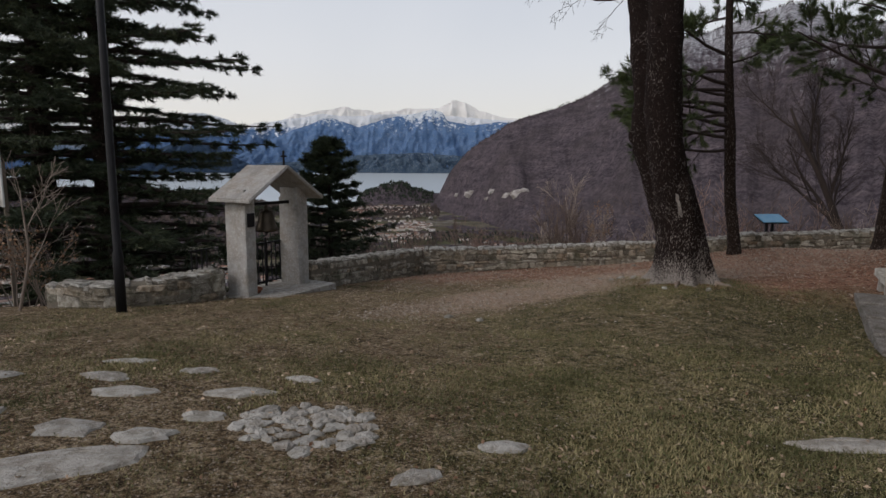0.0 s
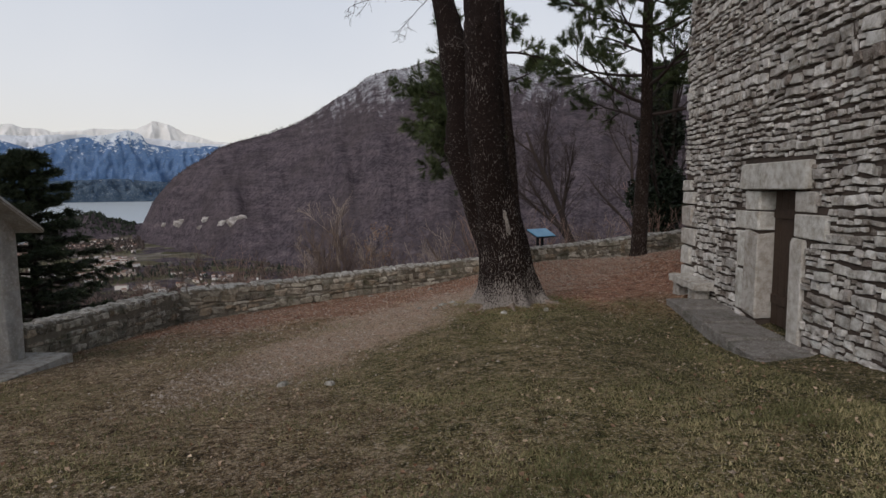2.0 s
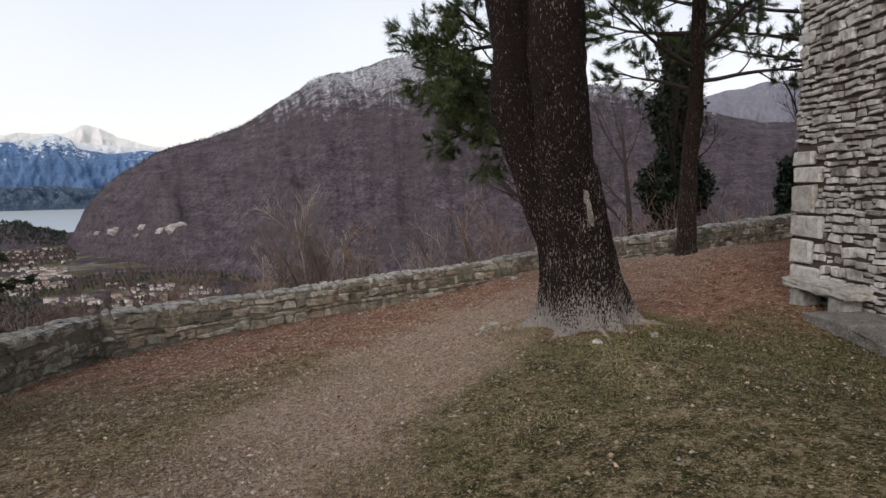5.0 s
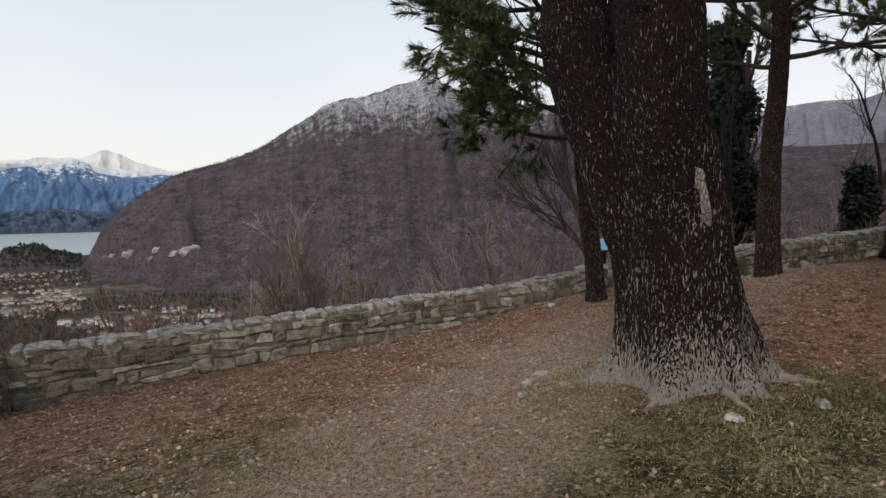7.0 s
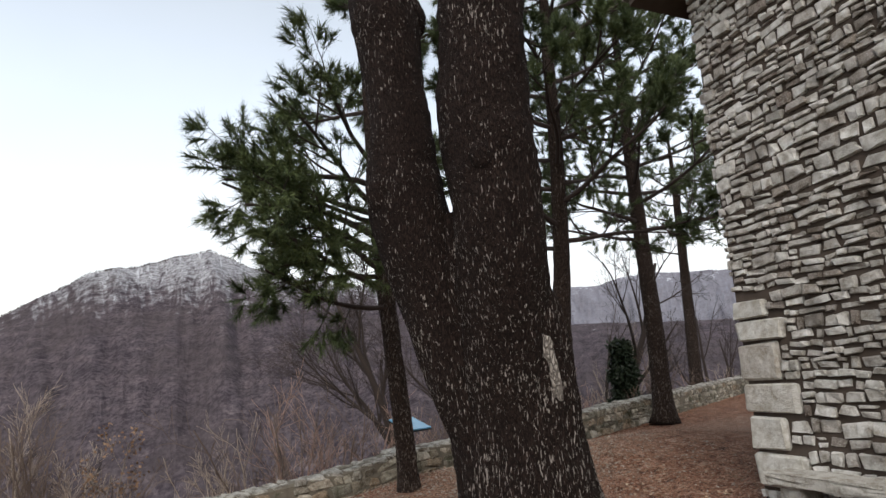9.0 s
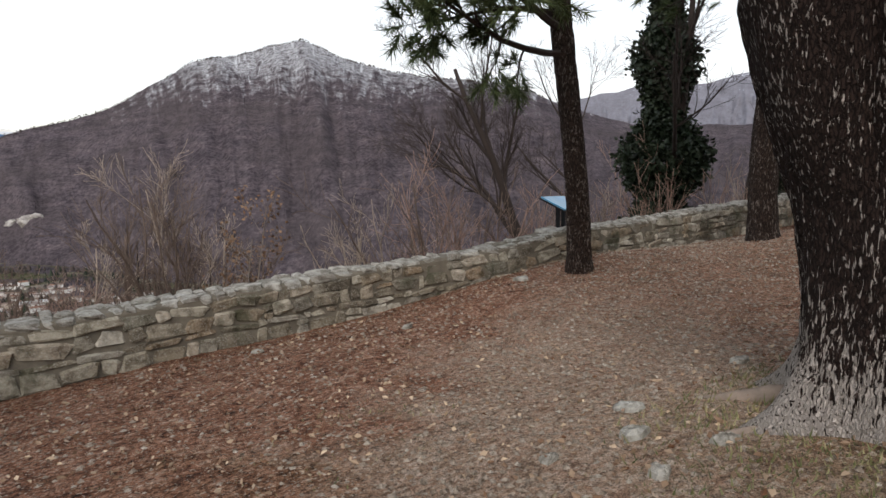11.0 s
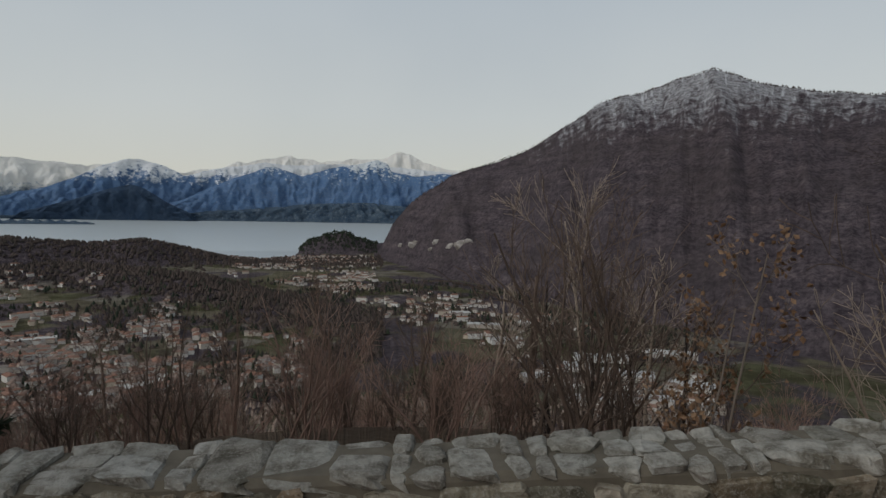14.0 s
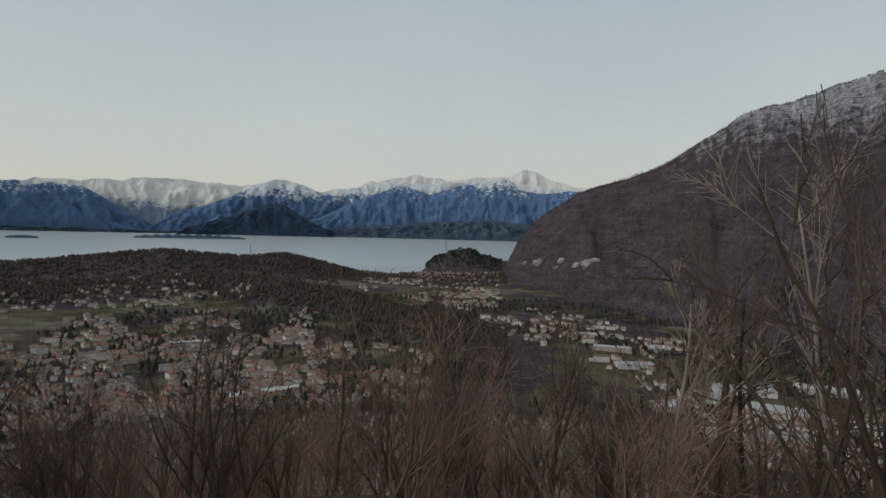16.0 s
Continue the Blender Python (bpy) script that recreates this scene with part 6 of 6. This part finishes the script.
def blades(count, box, keep, low, high, seed, name, label, mat, width=0.005, lean=0.55):
    q = np.random.default_rng(seed)
    x, y = q.uniform(box[0], box[1], count), q.uniform(box[2], box[3], count)
    dens = keep(x, y)
    ok = q.uniform(0, 1, count) < dens
    x, y = x[ok], y[ok]
    z = yard_z(x, y) + 0.025 * fbm(x, y, 1.7, 3, 5) + 0.012 * fbm(x, y, 0.5, 2, 9)
    a = q.uniform(0, 6.283, len(x))
    h = q.uniform(low, high, len(x)) * (0.7 + 0.6 * np.clip(fbm(x, y, 0.9, 3, 21) + 0.5, 0, 1))
    ln = q.uniform(0.1, lean, len(x)) * h * 2
    b = q.uniform(0, 6.283, len(x))
    c = np.stack([x, y, z - 0.004], -1)
    s = np.stack([np.cos(a), np.sin(a), a * 0], -1) * width
    t = c + np.stack([np.cos(b) * ln, np.sin(b) * ln, h], -1)
    v = np.stack([c - s, c + s, t], 1).reshape(-1, 3)
    return thing(name, v, np.arange(len(v)).reshape(-1, 3), mat, None, label, "grass", kind="stuff")


def on_grass(x, y):
    d = np.abs(y - (0.62 * x + 1.35 - 0.045 * x * x))
    edge = y + 0.42 * x
    g0 = np.clip(1.25 - smoothstep(-1.6, 1.2, edge) * 1.15, 0.03, 1)
    tuft = np.clip(0.35 + 1.1 * fbm(x, y, 1.1, 4, 13), 0.06, 1)
    stones = np.where(((x + 4.24) / 0.6) ** 2 + ((y + 7.8) / 0.5) ** 2 < 1, 0.1, 1.0)
    chapel_side = ((x - CX) * CN.x + (y - CY) * CN.y) > 0.8
    return np.clip(g0 * tuft * (0.25 + 0.75 * smoothstep(0.4, 1.4, d)) * stones * chapel_side, 0, 1)


blades(520000, (-10, 3, -10.8, 2.5), on_grass, 0.01, 0.034, 5, "grass", "short mixed green and straw-coloured winter grass", mat_grass_blade)
blades(150000, (-6.5, 0.5, -10.8, -6.0), on_grass, 0.01, 0.036, 6, "grass", "short straw-coloured grass by the path", mat_grass_blade)
blades(4200, (-0.9, 1.6, -1.6, 0.9), lambda x, y: np.clip(1.2 - np.abs(np.hypot(x - 0.3, y + 0.3) - 0.95) * 2.2, 0, 1), 0.02, 0.065, 7, "grass", "longer green grass round the foot of the tree", m_leaf("green_grass", (0.08, 0.1, 0.03), (0.34, 0.29, 0.15)))
# fallen leaves and needles
rng = random.Random(19)
fallen = [(x, y, gz(x, y) + 0.012) for x, y, *_ in scatter(15000, (-9, 6, -10.5, 5.3), lambda x, y: 0.3 + 0.5 * (y > 0), 0, 1, 8)]
v, f = leaves(rng, fallen, 0.042, 0.004, 1)
v[:, 2] = np.minimum(v[:, 2], np.repeat([q[2] for q in fallen], 4) + 0.018)
v[:, 2] = np.maximum(v[:, 2], np.repeat([q[2] for q in fallen], 4) - 0.006)
thing("leaf_litter", v, f, mat_litter, None, "dry brown and tan leaves scattered over the ground", "leaf litter", kind="stuff")
blades(110000, (-5.5, 12, -1.5, 5.3), lambda x, y: np.clip(smoothstep(-0.8, 2.2, y + 0.42 * x), 0, 1) * np.clip(0.5 + fbm(x, y, 1.3, 3, 33), 0.15, 1), 0.002, 0.01, 9, "pine_litter", "rust-coloured fallen pine needles", m_leaf("rust_needles", (0.22, 0.1, 0.06), (0.46, 0.28, 0.19)), 0.0022, 3.2)

# ---- the town in the valley ----
def m_island(name, tones, rough=0.9):
    k = Nodes(name, rough, 0, 0.2)
    return k.done(k.ramp(k.island(), [(i / (len(tones) - 1), c) for i, c in enumerate(tones)]))


def m_object(name, tones):
    k = Nodes(name, 0.9, 0, 0.2)
    return k.done(k.mix(k.math("MULTIPLY", k.noise(k.pos, 0.4, 3), 0.3), k.ramp(k.rand(), [(i / (len(tones) - 1), c) for i, c in enumerate(tones)]), (0.3, 0.28, 0.26)))


PLASTER = [(0.5, 0.46, 0.41), (0.66, 0.64, 0.61), (0.55, 0.47, 0.38), (0.44, 0.39, 0.35), (0.72, 0.71, 0.69), (0.58, 0.53, 0.48)]
TILES = [(0.21, 0.12, 0.09), (0.3, 0.165, 0.12), (0.19, 0.14, 0.12), (0.27, 0.2, 0.165), (0.22, 0.2, 0.19)]
mat_plaster, mat_tiles = m_object("house_plaster", PLASTER), m_object("house_tiles", TILES)
mat_plaster_all, mat_tiles_all = m_island("house_plaster_far", PLASTER), m_island("house_tiles_far", TILES)
mat_pane = m_plain("dark_window", (0.05, 0.055, 0.06), 0.3)
mat_grey_roof = m_object("hall_roof", [(0.5, 0.5, 0.5), (0.62, 0.62, 0.6), (0.4, 0.4, 0.41)])


def house_shape(w, d, h, roof):
    body = (np.array([(x * w / 2, y * d / 2, z) for z in (-2.5, h) for x, y in ((-1, -1), (1, -1), (1, 1), (-1, 1))]), [[0, 1, 5, 4], [1, 2, 6, 5], [2, 3, 7, 6], [3, 0, 4, 7], [4, 5, 6, 7]])
    o = 0.5
    top = np.array([(-w / 2 - o, -d / 2 - o, h - 0.1), (w / 2 + o, -d / 2 - o, h - 0.1), (w / 2 + o, d / 2 + o, h - 0.1), (-w / 2 - o, d / 2 + o, h - 0.1), (-w / 2 + d * 0.18, 0, h + roof), (w / 2 - d * 0.18, 0, h + roof)])
    return body, (top, [[0, 1, 5, 4], [2, 3, 4, 5], [1, 2, 5], [3, 0, 4], [3, 2, 1, 0]])


rng = random.Random(123)
SHAPES = [house_shape(w, d, h, r) for w, d, h, r in ((11, 9, 6, 2.2), (14, 9, 7, 2.4), (10, 10, 8, 2.3), (18, 10, 8, 2.5), (9, 8, 5, 2.0), (24, 11, 9, 2.2))]
house_meshes = []
for k, (b, t) in enumerate(SHAPES):
    w, h = b[0][1][0] - b[0][0][0], b[0][4][2]
    dd = b[0][2][1]
    house_meshes.append((mesh_of("wall", b[0], b[1], mat_plaster), mesh_of("roof", t[0], t[1], mat_tiles), w, dd, h))
pane_mesh = mesh_of("window", np.array([(-0.55, 0, -0.75), (0.55, 0, -0.75), (0.55, 0, 0.75), (-0.55, 0, 0.75), (-0.55, 0.12, -0.75), (0.55, 0.12, -0.75), (0.55, 0.12, 0.75), (-0.55, 0.12, 0.75)]), [[0, 1, 2, 3], [4, 7, 6, 5], [0, 4, 5, 1], [1, 5, 6, 2], [2, 6, 7, 3], [3, 7, 4, 0]], mat_pane)


def spot_in_town():
    """A place for a house: (azimuth, distance)."""
    q = rng.random()
    if q < 0.5:
        a, d = rng.uniform(-58, -13), 640 + 1000 * rng.random() ** 1.3
        if d > 1250 + 200 * math.sin(a * 0.7) or (a > -24 and d > 1040 - (a + 24) * 12):
            return None
    elif q < 0.72:
        a, d = rng.uniform(-20, -6.5), rng.uniform(1350, 2700)
        if d < 1300 + abs(a + 7) * 42:
            return None
    elif q < 0.93:
        a, d = rng.uniform(-8, 26), rng.uniform(560, 1500)
        if abs(d - (1180 - a * 26)) > 230:
            return None
    else:
        a, d = rng.uniform(-52, -30), rng.uniform(1500, 2150)
    if fbm(a * 20, d, 110, 3, 51) < -0.1:
        return None
    return a, d


def town_place(a, d):
    return OX + math.sin(radians(a)) * d, OY + math.cos(radians(a)) * d, float(far_z(a, d))


houses = []
while len(houses) < 2700:
    s = spot_in_town()
    if s:
        houses.append(s)
houses.sort(key=lambda s: s[1])
rest_b, rest_t = [], []
for n, (a, d) in enumerate(houses):
    x, y, z = town_place(a, d)
    k, t, s = rng.choice((0, 0, 1, 2, 3, 4, 4, 5) if d > 900 else (0, 1, 2, 3, 4)), rng.uniform(-0.35, 0.35) + rng.choice((0, 1.57)) - radians(a), rng.uniform(0.6, 0.95)
    if n < 260:
        wall_m, roof_m, w, dd, h = house_meshes[k]
        home = empty("house", Matrix.LocRotScale((x, y, z), Euler((0, 0, t)), (s, s, s)), "plastered village house with a tiled roof in the valley", "house", "houses of the valley town")
        for nm, me in (("wall", wall_m), ("roof", roof_m)):
            ob = new(nm, me)
            ob.parent = home
        for side in (-1, 1):
            for u in (-0.28, 0.28):
                for zz in ((1.8, 4.8) if n < 130 else (3.2,)):
                    ob = new("window", pane_mesh)
                    ob.parent = home
                    ob.location = (u * w, side * dd + (-0.08 if side < 0 else -0.04), zz)
    else:
        b, tp = SHAPES[k]
        c, si = math.cos(t), math.sin(t)
        R = np.array([[c, -si, 0], [si, c, 0], [0, 0, 1]]) * s
        rest_b.append((b[0] @ R.T + [x, y, z], b[1]))
        rest_t.append((tp[0] @ R.T + [x, y, z], tp[1]))
v, f = joined(rest_b)
town = thing("town_houses", v, f, mat_plaster_all, None, "pale houses of the distant town by the lake", "town", kind="stuff")
v, f = joined(rest_t)
thing("town_roofs", v, f, mat_tiles_all, None, "terracotta and brown roofs of the distant town", "town", kind="stuff")
# long flat halls along the valley
for n, (a, d, w, l) in enumerate(((12, 760, 26, 60), (15, 820, 24, 70), (9.5, 700, 22, 46), (17.5, 740, 30, 60), (19, 640, 20, 55), (6, 900, 22, 50), (4, 1010, 18, 60), (21, 880, 26, 70), (-28.5, 690, 14, 80), (-35, 1010, 16, 60), (1.5, 1120, 22, 40), (8, 1050, 30, 30), (23, 720, 26, 50), (13.5, 620, 18, 40))):
    x, y, z = town_place(a, d)
    hall = empty("warehouse", Matrix.LocRotScale((x, y, z), Euler((0, 0, radians(-a + 10 * (n % 3)))), None), "long pale industrial hall on the valley floor", "warehouse", "halls in the valley")
    part("wall", block((l, w, 9), (0, 0, -2.5)), mat_plaster, hall)
    part("roof", block((l + 1, w + 1, 0.6), (0, 0, 6.6)), mat_grey_roof, hall)

# trees of the valley and of the hills
cone_f = np.array([[0, 1, 5], [1, 2, 5], [2, 3, 5], [3, 4, 5], [4, 0, 5]])


def forest(name, label, count, pick, size, mat, seed, squat=1.0):
    q = random.Random(seed)
    vs, fs, k = [], [], 0
    while k < count:
        got = pick(q)
        if got is None:
            continue
        a, d = got
        x, y, z = town_place(a, d)
        h, w = size * q.uniform(0.6, 1.3), size * 0.32 * q.uniform(0.7, 1.3) * squat
        ring = [(x + w * math.cos(1.2566 * e) * q.uniform(0.7, 1.2), y + w * math.sin(1.2566 * e) * q.uniform(0.7, 1.2), z + h * q.uniform(0.05, 0.3)) for e in range(5)]
        vs += ring + [(x, y, z + h)]
        fs.append(cone_f + 6 * k)
        k += 1
    return thing(name, np.array(vs), np.concatenate(fs), mat, None, label, "trees", kind="stuff")


def on_hills(q):
    a = q.uniform(-60, -6)
    if q.random() < 0.5:
        return a, q.gauss(2380, 130)
    d = np.interp(a, [-60, -44, -33, -29.7, -22, -13.8, -6.7], [1800, 1850, 1900, 1750, 1500, 1180, 960])
    return a, float(d) + q.gauss(0, 110)


def below(q):
    a, d = q.uniform(-62, 40), 120 + 490 * q.random() ** 0.8
    return (a, d)


def in_valley(q):
    s = (q.uniform(-58, 26), q.uniform(600, 1700))
    if s[0] > -8 and s[1] > np.interp(s[0], [-8, -4, 0, 5, 12, 18, 26], [2400, 2200, 1780, 1560, 1230, 1150, 1030]):
        return None
    return s if fbm(s[0] * 20, s[1], 130, 3, 71) > 0.1 else None


mat_wood_far = m_island("bare_wood_far", [(0.054, 0.041, 0.037), (0.092, 0.07, 0.062), (0.064, 0.051, 0.046), (0.04, 0.036, 0.03)])
mat_fir_far = m_island("evergreen_far", [(0.02, 0.028, 0.02), (0.04, 0.05, 0.032)])
forest("woods", "dark bare woods on the hills before the lake", 9000, on_hills, 10, mat_wood_far, 1, 2.0)
forest("woods", "bare brown woods on the slope below the wall", 9000, below, 6.0, m_island("slope_wood", [(0.19, 0.148, 0.124), (0.36, 0.285, 0.24), (0.25, 0.205, 0.178)]), 2, 1.1)
forest("evergreens", "dark evergreens between the valley houses", 800, in_valley, 13, mat_fir_far, 3)
forest("woods", "bare trees along the valley fields", 2600, in_valley, 9, mat_wood_far, 4, 1.6)


def on_headland(q):
    return q.uniform(-13.8, -6.5), q.gauss(2930, 60)


def on_crest(q):
    a = q.uniform(-4, 46)
    return a, float(np.interp(a, [-7, 0, 24, 40, 60, 110], [2820, 2600, 2550, 2450, 2700, 3000])) - q.uniform(2, 26)


forest("woods", "dark trees on the headland by the lake town", 700, on_headland, 12, mat_fir_far, 5, 1.3)
forest("woods", "bare trees standing along the mountain crest", 1000, on_crest, 8, mat_wood_far, 6, 0.8)


def wooded_isle(name, a0, a1, el, height, count, seed):
    """A low island: the lake's surface is met at the elevation el."""
    rr = np.linspace(2600, 4600, 2000)
    d = float(rr[np.argmin(abs(np.degrees(np.arctan2(lake_z(rr) - 0.5, rr)) - el))])
    n = 40
    vs, fs = [], []
    for k in range(n + 1):
        a = a0 + (a1 - a0) * k / n
        h = height * math.sin(math.pi * k / n) ** 0.5 * (0.75 + 0.25 * math.sin(k * 1.7 + seed))
        for off, z in ((-35, -4), (-12, 0.7 * h), (0, h), (25, -4)):
            vs.append((OX + math.sin(radians(a)) * (d + off), OY + math.cos(radians(a)) * (d + off), lake_z(d) + z + 3))
    for k in range(n):
        fs += [[4 * k + q, 4 * k + q + 1, 4 * k + q + 5, 4 * k + q + 4] for q in range(3)]
    return thing(name, vs, fs, mat_shore_range, None, "low wooded island in the grey lake", "island")


wooded_isle("island", -39.6, -30.5, -1.25, 26, 40, 1)
wooded_isle("island", -48.5, -46.3, -1.4, 14, 20, 2)


# pale cliffs low on the mountain
def cliff(a, el, size, seed):
    rr = np.linspace(1300, 2600, 1300)
    zz = far_z(np.full(1300, a), rr)
    d = float(rr[np.argmin(abs(np.degrees(np.arctan2(zz, rr)) - el))])
    x, y, z = town_place(a, d)
    bm = bmesh.new()
    bmesh.ops.create_icosphere(bm, subdivisions=3, radius=1)
    for q in bm.verts:
        q.co = Vector(q.co) * (1 + 0.45 * noise.noise(Vector(q.co) * 1.9 + Vector((seed, 0, 0))))
        q.co = Vector((q.co.x * size, q.co.y * size * 0.5, q.co.z * size * 0.62))
    me = bpy.data.meshes.new("cliff")
    bm.to_mesh(me)
    bm.free()
    me.materials.append(mat_cliff)
    ob = tagged(new("cliff", me), "pale bare limestone cliff low on the wooded mountain", "cliff", "cliffs of the mountain")
    ob.location = (x, y, z - size * 0.1)


mat_cliff = m_stone("limestone_cliff", [(0.42, 0.39, 0.37), (0.5, 0.47, 0.45)], False, 0.0, 0.004)
for n, (a, el, size) in enumerate(((-2.9, -2.75, 24), (1.5, -2.7, 24), (0.6, -2.9, 18), (-0.8, -2.5, 16), (-4.2, -2.9, 14), (2.2, -2.4, 16), (-1.3, -3.2, 12))):
    cliff(a, el, size, n * 3.1)
